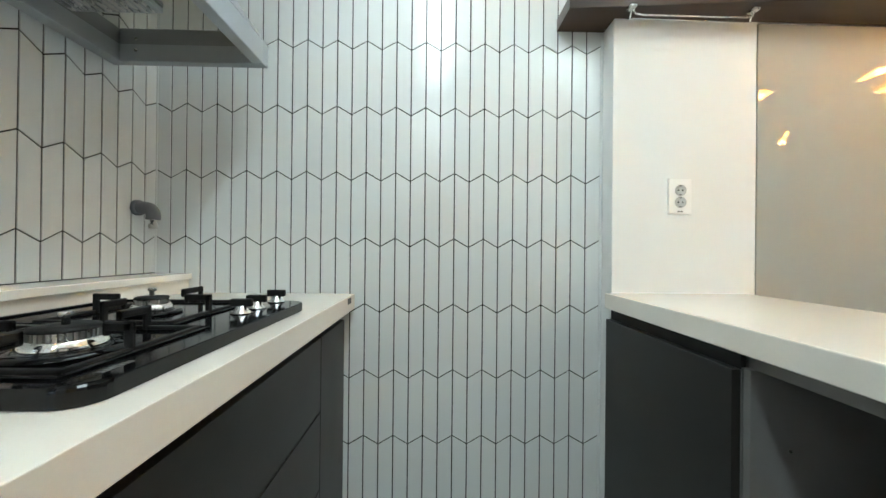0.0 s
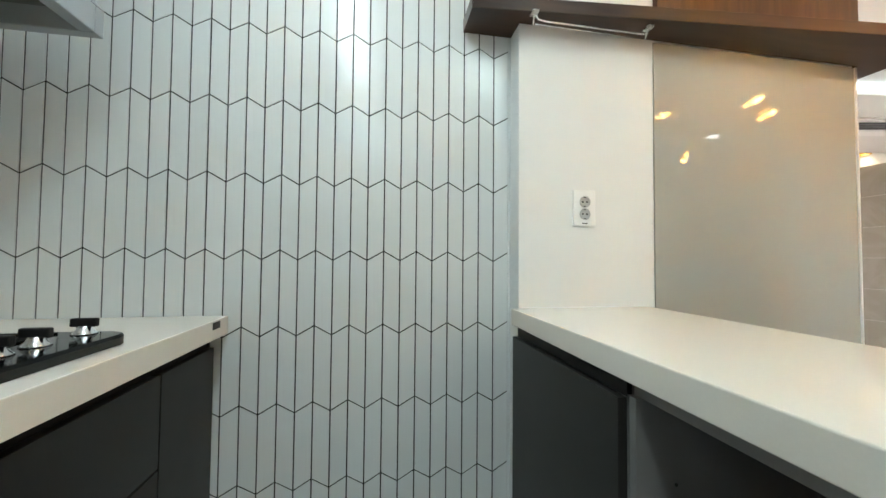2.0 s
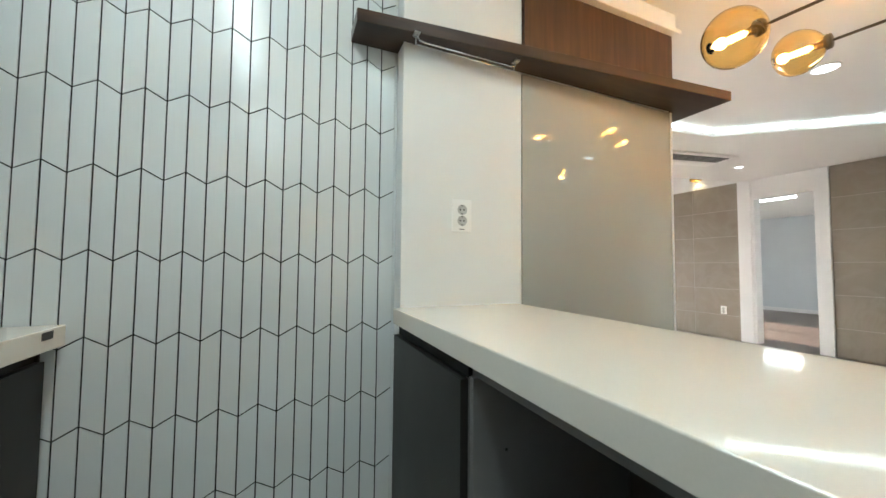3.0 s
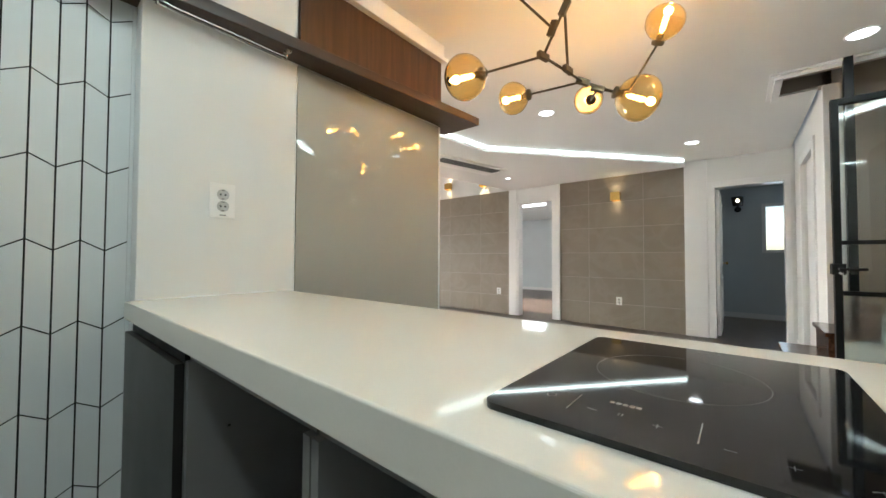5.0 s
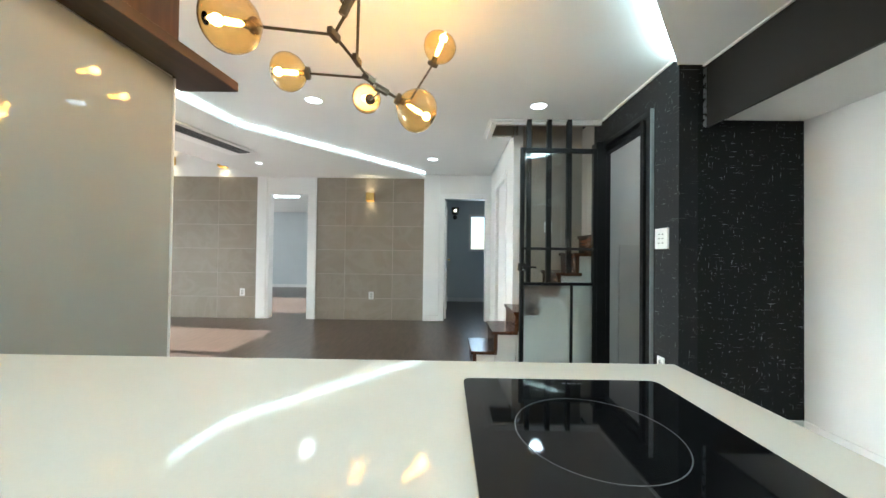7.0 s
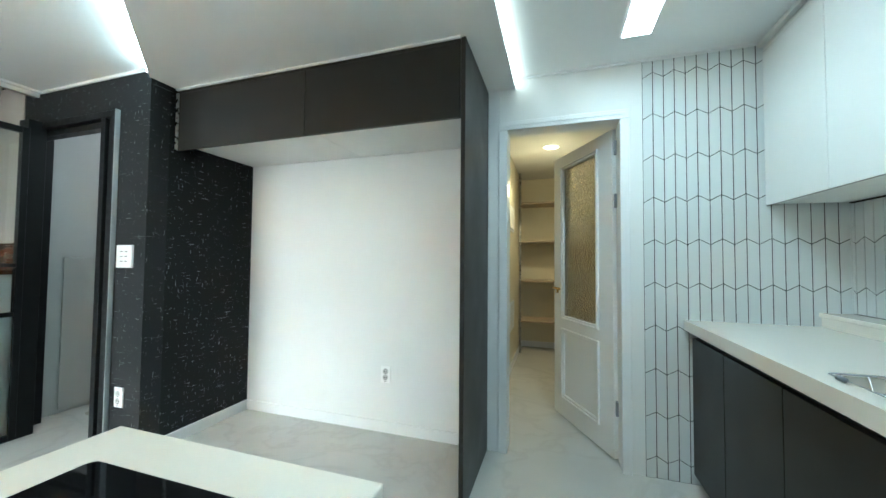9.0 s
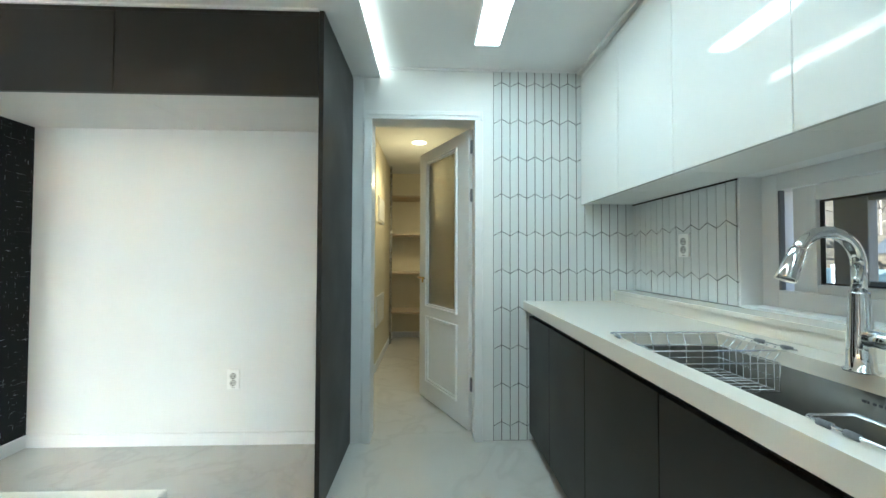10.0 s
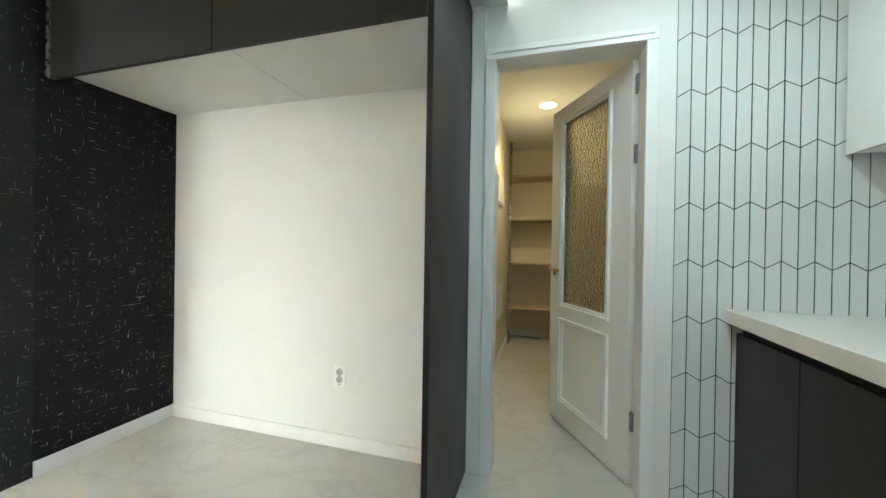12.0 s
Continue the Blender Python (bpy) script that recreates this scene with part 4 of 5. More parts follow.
# ---- kitchen window ----
wy0, wy1, wz0, wz1 = WEST_WIN
win = thing("window_kitchen", (XW - 0.1, (wy0 + wy1) / 2, wz0), "white framed sliding window behind the tap", "window", kind="structure")
part("reveal", boxes((-0.5, XW + 0.006, wy0, wy0 + 0.008, wz0, wz1), (-0.5, XW + 0.006, wy1 - 0.008, wy1, wz0, wz1), (-0.5, XW + 0.006, wy0 + 0.008, wy1 - 0.008, wz1 - 0.008, wz1)), TRIM, win)
part("window_sill", boxes((-0.5, XW + 0.003, wy0 + 0.008, wy1 - 0.008, wz0 - 0.004, wz0 + 0.008)), TRIM, win)
part("window_frame", frame_yz(bmesh.new(), -0.60, -0.49, wy0 + 0.008, wy1 - 0.008, wz0 + 0.008, wz1 - 0.008, 0.07, 0.003), TRIM, win)
s1 = part("sash", frame_yz(bmesh.new(), -0.555, -0.515, wy0 + 0.115, -0.2, wz0 + 0.025, wz1 - 0.05, 0.085, 0.003), TRIM, win)
part("gasket", frame_yz(bmesh.new(), -0.545, -0.53, wy0 + 0.198, -0.283, wz0 + 0.108, wz1 - 0.133, 0.008), HOLE, s1, "black rubber gasket")
p = part("pane", boxes((-0.54, -0.535, wy0 + 0.2, -0.285, wz0 + 0.11, wz1 - 0.135)), CLEAR, s1)
p.visible_shadow = False
part("track_seal", boxes((-0.512, -0.492, wy0 + 0.0785, wy0 + 0.086, wz0 + 0.078, wz1 - 0.078)), GREY_PLASTIC, win, "grey track seal")
s2 = part("outer_sash", frame_yz(bmesh.new(), -0.60, -0.565, wy0 + 0.215, -0.15, wz0 + 0.025, wz1 - 0.05, 0.105, 0.003), GREY_PLASTIC, win, "grey outer sash")

# ---- chevron tiles ----
TW, TH, SLANT, JOINT = 0.0543, 0.2418, 0.029, 0.0042


def clip(poly, axis, limit, keep_less):
    out = []
    for i in range(len(poly)):
        a, b = poly[i - 1], poly[i]
        ina = (a[axis] <= limit) == keep_less or a[axis] == limit
        inb = (b[axis] <= limit) == keep_less or b[axis] == limit
        if ina != inb:
            t = (limit - a[axis]) / (b[axis] - a[axis])
            out.append((a[0] + t * (b[0] - a[0]), a[1] + t * (b[1] - a[1])))
        if inb:
            out.append(b)
    return out


def area_of(poly):
    return abs(sum(poly[i - 1][0] * poly[i][1] - poly[i][0] * poly[i - 1][1] for i in range(len(poly)))) / 2


def tile_mesh(poly):
    """A tile with eased edges; flat coordinates u, v, standing 2.4 mm proud along w."""
    cx, cy = sum(p[0] for p in poly) / len(poly), sum(p[1] for p in poly) / len(poly)
    bm = bmesh.new()
    rings = []
    for inset, w in ((0.0, 0.0), (0.0, 0.0016), (0.0012, 0.0024)):
        ring = []
        for u, v in poly:
            d = Vector((cx - u, cy - v))
            d = d.normalized() * min(inset, d.length * 0.5) if d.length > 0 else d
            ring.append(bm.verts.new((u + d.x, v + d.y, w)))
        rings.append(ring)
    for ra, rb in zip(rings, rings[1:]):
        for i in range(len(poly)):
            j = (i + 1) % len(poly)
            bm.faces.new((ra[i], ra[j], rb[j], rb[i]))
    bm.faces.new(rings[-1])
    bmesh.ops.recalc_face_normals(bm, faces=bm.faces[:])
    me = bpy.data.meshes.new("wall_tile")
    bm.to_mesh(me)
    bm.free()
    me.materials.append(TILE)
    return me


FULL_TILES = {}


def lay_tiles(wall, to_world, u0, u1, v0, v1, apex_u, apex_v, skip=()):
    """Chevron tiles over a rectangle of a wall; skip: rectangles that stay bare."""
    k0 = math.floor((u0 - apex_u) / TW) - 1
    k1 = math.ceil((u1 - apex_u) / TW) + 1
    r0 = math.floor((v0 - apex_v) / TH) - 1
    r1 = math.ceil((v1 - apex_v) / TH) + 1
    h = JOINT / 2
    for k in range(k0, k1):
        ua, down = apex_u + k * TW, k % 2 == 0
        la, lb = (0.0, -SLANT) if down else (-SLANT, 0.0)
        for r in range(r0, r1):
            va = apex_v + r * TH
            poly = [(h, la + h), (TW - h, lb + h), (TW - h, lb + TH - h), (h, la + TH - h)]
            world = [(ua + a, va + b) for a, b in poly]
            if any(all(s[0] <= u <= s[1] and s[2] <= v <= s[3] for u, v in world) for s in skip):
                continue
            cut = world
            for axis, limit, less in ((0, u0 + h, False), (0, u1 - h, True), (1, v0 + h, False), (1, v1 - h, True)):
                cut = clip(cut, axis, limit, less) if cut else cut
            if len(cut) < 3 or area_of(cut) < 6e-5:
                continue
            if cut == world:
                key = down
                if key not in FULL_TILES:
                    FULL_TILES[key] = tile_mesh(poly)
                me = FULL_TILES[key]
            else:
                me = tile_mesh([(a - ua, b - va) for a, b in cut])
            ob = new("wall_tile", me)
            ob.parent = wall
            wob = to_world @ Matrix.Translation((ua, va, 0))
            ob.matrix_basis = wob @ Matrix.Rotation(radians(random.uniform(-0.25, 0.25)), 4, "X") @ Matrix.Rotation(radians(random.uniform(-0.25, 0.25)), 4, "Y")


ON_NORTH = Matrix(((1, 0, 0, 0), (0, 0, -1, YN), (0, 1, 0, 0), (0, 0, 0, 1)))
ON_SOUTH = Matrix(((-1, 0, 0, 0), (0, 0, 1, YS), (0, 1, 0, 0), (0, 0, 0, 1)))
ON_WEST = Matrix(((0, 0, 1, XW), (1, 0, 0, 0), (0, 1, 0, 0), (0, 0, 0, 1)))


# ---- gas hob ----
HZ = TOP + 0.001
hob = thing("gas_hob", (0.02, 0.99, HZ), "black enamelled three-burner gas hob set on the worktop", "gas hob")
FX, FY0, FY1, FB = 0.272, 0.693, 1.302, -0.24
outline = []
for cx, cy, a0 in ((FX - 0.035, FY1 - 0.035, 0), (FB + 0.035, FY1 - 0.035, 90), (FB + 0.035, FY0 + 0.035, 180), (FX - 0.035, FY0 + 0.035, 270)):
    outline += [(p.x, p.y) for p in arc((cx, cy, 0), 0.035, a0, a0 + 90, 7, (1, 0, 0), (0, 1, 0))]
bm = prism(bmesh.new(), outline, HZ, HZ + 0.022)
rim = [e for e in bm.edges if e.verts[0].co.z > HZ + 0.01 and e.verts[1].co.z > HZ + 0.01]
bmesh.ops.bevel(bm, geom=rim, offset=0.006, segments=3, profile=0.5, affect="EDGES")
part("top_plate", bm, BLACK_ENAMEL, hob)
frame_z = HZ + 0.0215
for a, b, c, d in ((-0.21, 0.225, 0.715, 0.968), (-0.21, 0.155, 0.98, 1.28)):
    fields = bmesh.new()
    for r in ((a, b, c, c + 0.006), (a, b, d - 0.006, d), (a, a + 0.006, c + 0.006, d - 0.006), (b - 0.006, b, c + 0.006, d - 0.006)):
        box(fields, *r, frame_z, HZ + 0.026, 0.002)
    part("basin_rim", fields, BLACK_ENAMEL, hob)

for bx, by, r in ((0.131, 0.816, 0.048), (0.021, 1.1, 0.039), (-0.14, 0.84, 0.03)):
    z = HZ + 0.022
    bn = part("burner", lathe(bmesh.new(), [(r * 1.35, 0.0), (r * 1.35, 0.004), (r * 1.1, 0.007)], (bx, by, z), 40), BLACK_ENAMEL, hob, "", True)
    part("burner_ring", lathe(bmesh.new(), [(r * 1.05, 0.004), (r * 0.86, 0.019), (r * 0.82, 0.021)], (bx, by, z), 40), ALU, bn, "polished aluminium burner ring", True)
    crown = bmesh.new()
    for i in range(36):
        a = 2 * math.pi * i / 36
        M = Matrix.Translation((bx, by, z + 0.021)) @ Matrix.Rotation(a, 4, "Z")
        box(crown, r * 0.58, r * 0.76, -r * 0.04, r * 0.04, 0, 0.010, m=M)
    lathe(crown, [(r * 0.64, 0.021), (r * 0.64, 0.031)], (bx, by, z), 30)
    part("burner_crown", crown, STEEL, bn)
    part("burner_cap", lathe(bmesh.new(), [(r * 0.76, 0.031), (r * 0.78, 0.033), (r * 0.72, 0.036), (r * 0.3, 0.037)], (bx, by, z), 40), CAST_IRON, bn, "black burner cap", True)
    part("sensor_pin", lathe(bmesh.new(), [(0.0045, 0.037), (0.0045, 0.047), (0.0075, 0.048), (0.0075, 0.053), (0.006, 0.054)], (bx, by, z), 16), STEEL, bn, "steel temperature sensor", True)
for gx0, gx1, gy0, gy1, cx, cy in ((0.01, 0.22, 0.725, 0.955, 0.131, 0.816), (-0.1, 0.145, 0.985, 1.262, 0.021, 1.1), (-0.215, -0.04, 0.73, 0.95, -0.14, 0.84)):
    bm = bmesh.new()
    z = HZ + 0.0222
    for a in ((gx0, gx1, gy0, gy0 + 0.01, z, z + 0.007), (gx0, gx1, gy1 - 0.01, gy1, z, z + 0.007), (gx0, gx0 + 0.01, gy0, gy1, z, z + 0.007), (gx1 - 0.01, gx1, gy0, gy1, z, z + 0.007)):
        box(bm, *a, bevel=0.002)
    g = part("pan_support", bm, CAST_IRON, hob, "black cast iron pan support")
    mx, my = cx, cy
    for a in (0, 90, 180, 270):
        d = Vector((math.cos(radians(a)), math.sin(radians(a)), 0))
        reach = {0: gx1 - cx, 90: gy1 - cy, 180: cx - gx0, 270: cy - gy0}[a]
        M = Matrix.Translation((mx, my, 0)) @ Matrix.Rotation(radians(a), 4, "Z")
        f = bmesh.new()
        box(f, reach - 0.012, reach, -0.004, 0.004, z, z + 0.041, 0.002, 1, M)
        box(f, reach * 0.55, reach, -0.004, 0.004, z + 0.028, z + 0.041, 0.002, 1, M)
        box(f, reach * 0.55, reach * 0.55 + 0.008, -0.004, 0.004, z + 0.022, z + 0.041, 0.002, 1, M)
        part("prong", f, CAST_IRON, g)
for ky in (1.105, 1.17, 1.272):
    kn = part("knob", lathe(bmesh.new(), [(0.021, 0), (0.018, 0.004), (0.012, 0.011), (0.011, 0.017)], (0.205, ky, HZ + 0.0222), 28), CHROME, hob, "chrome knob base", True)
    part("grip", boxes((0.182, 0.228, ky - 0.006, ky + 0.006, HZ + 0.037, HZ + 0.054), bevel=0.003), CAST_IRON, kn, "black knob grip")
for i in range(7):
    part("maker_mark", boxes((0.242, 0.251, 0.738 + i * 0.0065, 0.7425 + i * 0.0065, HZ + 0.0221, HZ + 0.0225)), LETTER, hob, "silver printed mark")
tagged(mesh_object("maker_plate", boxes((0.323, 0.3255, 1.545, 1.59, 0.857, 0.877), bevel=0.0008), HOLE), "small dark badge on the worktop edge", "badge")

# ---- extractor hood ----
hood = thing("range_hood", (-0.15, 1.15, 1.612), "silver grey slide-in range hood with a glass underside", "range hood")
HY0, HY1 = 0.84, 1.468
bm = bmesh.new()
box(bm, XW + 0.008, XW + 0.05, HY0, HY1, 1.612, 1.68, 0.003)
box(bm, XW + 0.05, 0.085, HY1 - 0.03, HY1, 1.612, 1.68, 0.003)
box(bm, XW + 0.05, 0.085, HY0, HY0 + 0.03, 1.612, 1.68, 0.003)
box(bm, 0.05, 0.085, HY0 + 0.03, HY1 - 0.03, 1.612, 1.68, 0.003)
part("rim", bm, HOOD_GREY, hood)
bm = bmesh.new()
lo = [(XW + 0.008, HY0), (0.085, HY0), (0.085, HY1), (XW + 0.008, HY1)]
hi = [(XW + 0.008, HY0 + 0.12), (-0.1, HY0 + 0.12), (-0.1, HY1 - 0.12), (XW + 0.008, HY1 - 0.12)]
a = [bm.verts.new((x, y, 1.681)) for x, y in lo]
b = [bm.verts.new((x, y, 1.95)) for x, y in hi]
bm.faces.new(a), bm.faces.new(b)
for i in range(4):
    bm.faces.new((a[i], a[(i + 1) % 4], b[(i + 1) % 4], b[i]))
part("canopy", bm, HOOD_GREY, hood)
part("chimney", boxes((XW + 0.008, -0.12, HY0 + 0.15, HY1 - 0.15, 1.951, 2.321), bevel=0.003), HOOD_GREY, hood)
part("underside", boxes((XW + 0.052, 0.048, HY0 + 0.032, HY1 - 0.032, 1.662, 1.676)), HOOD_GLASS, hood, "mirror-like underside panel")
part("filter_frame", boxes((-0.32, -0.09, HY0 + 0.16, HY1 - 0.20, 1.648, 1.661), bevel=0.002), HOOD_GREY, hood)
for i in range(12):
    part("filter_slat", boxes((-0.31 + i * 0.018, -0.302 + i * 0.018, HY0 + 0.17, HY1 - 0.21, 1.643, 1.6475)), STEEL, hood)
for x in (-0.3, 0.02):
    part("screw", lathe(bmesh.new(), [(0.005, -0.001), (0.005, 0.0)], (x, HY1 - 0.0305, 1.645), 10, "y"), STEEL, hood)

# gas pipe elbow on the wall
pe = thing("gas_pipe", (XW, 1.55, 1.17), "grey plastic gas pipe elbow on the tiles", "pipe")
part("elbow", tube(bmesh.new(), [(XW + 0.006, 1.558, 1.178)] + arc((XW + 0.04, 1.558, 1.153), 0.025, 90, 0, 8, (1, 0, 0), (0, 0, 1)) + [(XW + 0.065, 1.558, 1.138)], 0.021, 14), GREY_PLASTIC, pe, "", True)
part("collar", lathe(bmesh.new(), [(0.026, 0), (0.026, 0.012)], (XW + 0.008, 1.558, 1.178), 20, "x"), GREY_PLASTIC, pe, "", True)
part("nozzle", lathe(bmesh.new(), [(0.013, 0), (0.013, 0.016), (0.009, 0.018), (0.009, 0.03)], (XW + 0.065, 1.558, 1.108), 16), STEEL, pe, "steel nozzle", True)

# ---- sink, rack and tap ----
sx0, sx1, sy0, sy1 = SINK
sink = thing("sink", (0.05, -0.5, 0.69), "deep undermounted satin steel sink", "sink")
bm = bmesh.new()
t0 = [bm.verts.new(v) for v in ((sx0, sy0, TOP - 0.045), (sx1, sy0, TOP - 0.045), (sx1, sy1, TOP - 0.045), (sx0, sy1, TOP - 0.045))]
t1 = [bm.verts.new(v) for v in ((sx0 + 0.01, sy0 + 0.01, 0.70), (sx1 - 0.01, sy0 + 0.01, 0.70), (sx1 - 0.01, sy1 - 0.01, 0.70), (sx0 + 0.01, sy1 - 0.01, 0.70))]
for i in range(4):
    bm.faces.new((t0[i], t0[(i + 1) % 4], t1[(i + 1) % 4], t1[i]))
bm.faces.new(t1)
bmesh.ops.bevel(bm, geom=[e for e in bm.edges if not (e.verts[0] in t0 and e.verts[1] in t0)], offset=0.02, segments=4, profile=0.5, affect="EDGES")
bo = part("bowl", bm, SINK_STEEL, sink, "", True)
so = bo.modifiers.new("thickness", "SOLIDIFY")
so.thickness = -0.0015
part("drain", lathe(bmesh.new(), [(0.055, 0.701), (0.055, 0.704), (0.045, 0.705), (0.03, 0.702)], (0.06, -0.42, 0), 30), STEEL, sink, "steel drain", True)
for i, w in enumerate((0.012, 0.005, 0.009, 0.009, 0.009)):
    part("maker_mark", boxes((sx0 + 0.0075, sx0 + 0.0092, -0.485 + i * 0.011, -0.485 + i * 0.011 + w * 0.7, 0.812, 0.8185)), DARK_PRINT, sink, "dark stamped mark")


def wire_frame(points, r=0.0028):
    return tube(bmesh.new(), points, r, 8, closed=True)


rack = thing("dish_rack", (0.06, -0.8, 0.73), "chrome wire drying rack hung in the sink", "dish rack")
rx0, rx1, ry0, ry1 = sx0 - 0.02, sx1 + 0.01, -0.925, -0.665
part("top_wire", wire_frame([(rx0, ry0, TOP + 0.006), (rx1 - 0.012, ry0, TOP + 0.006), (rx1, ry0 + 0.012, TOP + 0.006), (rx1, ry1 - 0.012, TOP + 0.006), (rx1 - 0.012, ry1, TOP + 0.006), (rx0, ry1, TOP + 0.006)], 0.003), CHROME, rack, "", True)
for z in (TOP - 0.035, TOP - 0.08, TOP - 0.12):
    part("side_wire", wire_frame([(sx0 + 0.02, ry0 + 0.02, z), (sx1 - 0.02, ry0 + 0.02, z), (sx1 - 0.02, ry1 - 0.012, z), (sx0 + 0.02, ry1 - 0.012, z)], 0.0019), CHROME, rack, "", True)
n = 7
for i in range(n):
    x = sx0 + 0.02 + (sx1 - sx0 - 0.04) * i / (n - 1)
    part("cross_wire", tube(bmesh.new(), [(x, ry0 + 0.003, TOP + 0.004), (x, ry0 + 0.02, TOP - 0.04), (x, ry0 + 0.022, TOP - 0.12), (x, ry1 - 0.014, TOP - 0.12)] + ([(x, ry1 - 0.012, TOP - 0.035)] if i in (0, 6) else [(x, ry1 - 0.014, TOP - 0.105)]), 0.002, 6), CHROME, rack, "", True)
for i in range(8):
    y = ry0 + 0.04 + i * 0.027
    part("back_wire", tube(bmesh.new(), [(rx0 + 0.008, y, TOP + 0.004), (sx0 + 0.02, y, TOP - 0.03), (sx0 + 0.02, y, TOP - 0.12), (sx1 - 0.02, y, TOP - 0.122)], 0.002, 6), CHROME, rack, "", True)
for x, y in ((rx0, ry1 - 0.03), (rx0, ry0 + 0.14), (rx1, ry0 + 0.06)):
    part("rubber_foot", tube(bmesh.new(), [(x, y - 0.014, TOP + 0.007), (x, y + 0.014, TOP + 0.007)], 0.0068, 12), GREY_PLASTIC, rack, "grey rubber foot", True)
basket = thing("sponge_holder", (0.2, -0.2, 0.85), "small chrome wire holder over the sink edge", "sink caddy")
part("top_wire", wire_frame([(rx1 - 0.09, -0.245, TOP + 0.006), (rx1 - 0.008, -0.245, TOP + 0.006), (rx1, -0.235, TOP + 0.006), (rx1, -0.05, TOP + 0.006), (rx1 - 0.008, -0.04, TOP + 0.006), (rx1 - 0.09, -0.04, TOP + 0.006)], 0.0038), CHROME, basket, "", True)
part("loop", tube(bmesh.new(), [(rx1 - 0.004, -0.245, TOP + 0.006), (rx1 - 0.05, -0.245, TOP - 0.01), (rx1 - 0.055, -0.245, TOP - 0.05), (rx1 - 0.055, -0.2, TOP - 0.052)], 0.003, 8), CHROME, basket, "", True)
for y in (-0.215, -0.175):
    part("rubber_foot", tube(bmesh.new(), [(rx1, y - 0.009, TOP + 0.006), (rx1, y + 0.009, TOP + 0.006)], 0.006, 12), GREY_PLASTIC, basket, "grey rubber foot", True)

tap = thing("kitchen_tap", (-0.142, -0.49, TOP), "chrome pull-out gooseneck kitchen tap", "tap")
TX, TY = -0.142, -0.49
part("base", lathe(bmesh.new(), [(0.033, 0), (0.033, 0.004), (0.027, 0.008), (0.025, 0.06), (0.019, 0.19), (0.0185, 0.195)], (TX, TY, TOP + 0.001), 32), CHROME, tap, "", True)
pts = [(TX, TY, TOP + 0.195), (TX, TY, TOP + 0.262)] + arc((TX + 0.082, TY, TOP + 0.262), 0.082, 180, 25, 18, (1, 0, 0), (0, 0, 1))
part("spout", tube(bmesh.new(), pts, 0.0145, 20), CHROME, tap, "", True)
tip = Vector(pts[-1])
dirn = (Vector((math.sin(radians(25)), 0, -math.cos(radians(25)))))
M = Matrix.Translation(tip) @ dirn.to_track_quat("Z", "Y").to_matrix().to_4x4()
part("spray_head", lathe(bmesh.new(), [(0.0155, -0.004), (0.017, 0.0), (0.019, 0.03), (0.022, 0.072), (0.0215, 0.078), (0.017, 0.079)], (0, 0, 0), 28, "z", M), CHROME, tap, "chrome spray head", True)
hb = part("lever_body", lathe(bmesh.new(), [(0.021, 0), (0.02, 0.05), (0.014, 0.054)], (TX, TY + 0.018, TOP + 0.085), 24, "y"), CHROME, tap, "", True)
part("lever", tube(bmesh.new(), [(TX, TY + 0.055, TOP + 0.09), (TX + 0.004, TY + 0.075, TOP + 0.13), (TX + 0.01, TY + 0.095, TOP + 0.18)], 0.0075, 12), CHROME, hb, "", True)

# ---- induction hob on the peninsula ----
iz = PTOP + 0.0005
ind = thing("induction_hob", (1.48, 0.19, iz), "black glass single-zone induction hob on the peninsula", "induction hob")
bm = boxes((1.297, 1.672, 0.038, 0.35, iz, iz + 0.006))
bmesh.ops.bevel(bm, geom=[e for e in bm.edges if abs(e.verts[0].co.z - e.verts[1].co.z) > 0.003], offset=0.014, segments=5, profile=0.5, affect="EDGES")
part("glass_top", bm, BLACK_GLASS, ind)
gz = iz + 0.0061


def flat_ring(cx, cy, r0, r1, z, n=72, a0=0, a1=360):
    bm = bmesh.new()
    vs = []
    for i in range(n + 1):
        a = radians(a0 + (a1 - a0) * i / n)
        vs.append((bm.verts.new((cx + r0 * math.cos(a), cy + r0 * math.sin(a), z)), bm.verts.new((cx + r1 * math.cos(a), cy + r1 * math.sin(a), z))))
    for (a, b), (c, d) in zip(vs, vs[1:]):
        bm.faces.new((a, b, d, c))
    return bm


part("zone_ring", flat_ring(1.508, 0.207, 0.0893, 0.0905, gz), LETTER, ind, "printed cooking zone ring")
for i in range(5):
    part("maker_mark", boxes((1.371, 1.377, 0.242 - i * 0.006, 0.2465 - i * 0.006, gz - 0.0003, gz)), LETTER, ind, "printed mark")
part("power_symbol", flat_ring(1.328, 0.075, 0.0055, 0.0068, gz, 24, 120, 420), LETTER, ind)
part("power_stroke", boxes((1.329, 1.336, 0.0745, 0.0755, gz - 0.0003, gz)), LETTER, ind)
part("lock_symbol", flat_ring(1.355, 0.30, 0.004, 0.005, gz, 20), LETTER, ind)
for y in (0.275, 0.17):
    part("divider_line", boxes((1.333, 1.375, y - 0.0005, y + 0.0005, gz - 0.0003, gz)), LETTER, ind)
for x, y in ((1.345, 0.2), (1.335, 0.115)):
    part("plus_sign", boxes((x - 0.004, x + 0.004, y - 0.0004, y + 0.0004, gz - 0.0003, gz), (x - 0.0004, x + 0.0004, y - 0.004, y + 0.004, gz - 0.0003, gz + 0.00001)), LETTER, ind)
for x, y in ((1.345, 0.255), (1.335, 0.15)):
    part("minus_sign", boxes((x - 0.0004, x + 0.0004, y - 0.004, y + 0.004, gz - 0.0003, gz)), LETTER, ind)
for y in (0.232, 0.229):
    part("pause_sign", boxes((1.346, 1.352, y - 0.0005, y + 0.0005, gz - 0.0003, gz)), LETTER, ind)
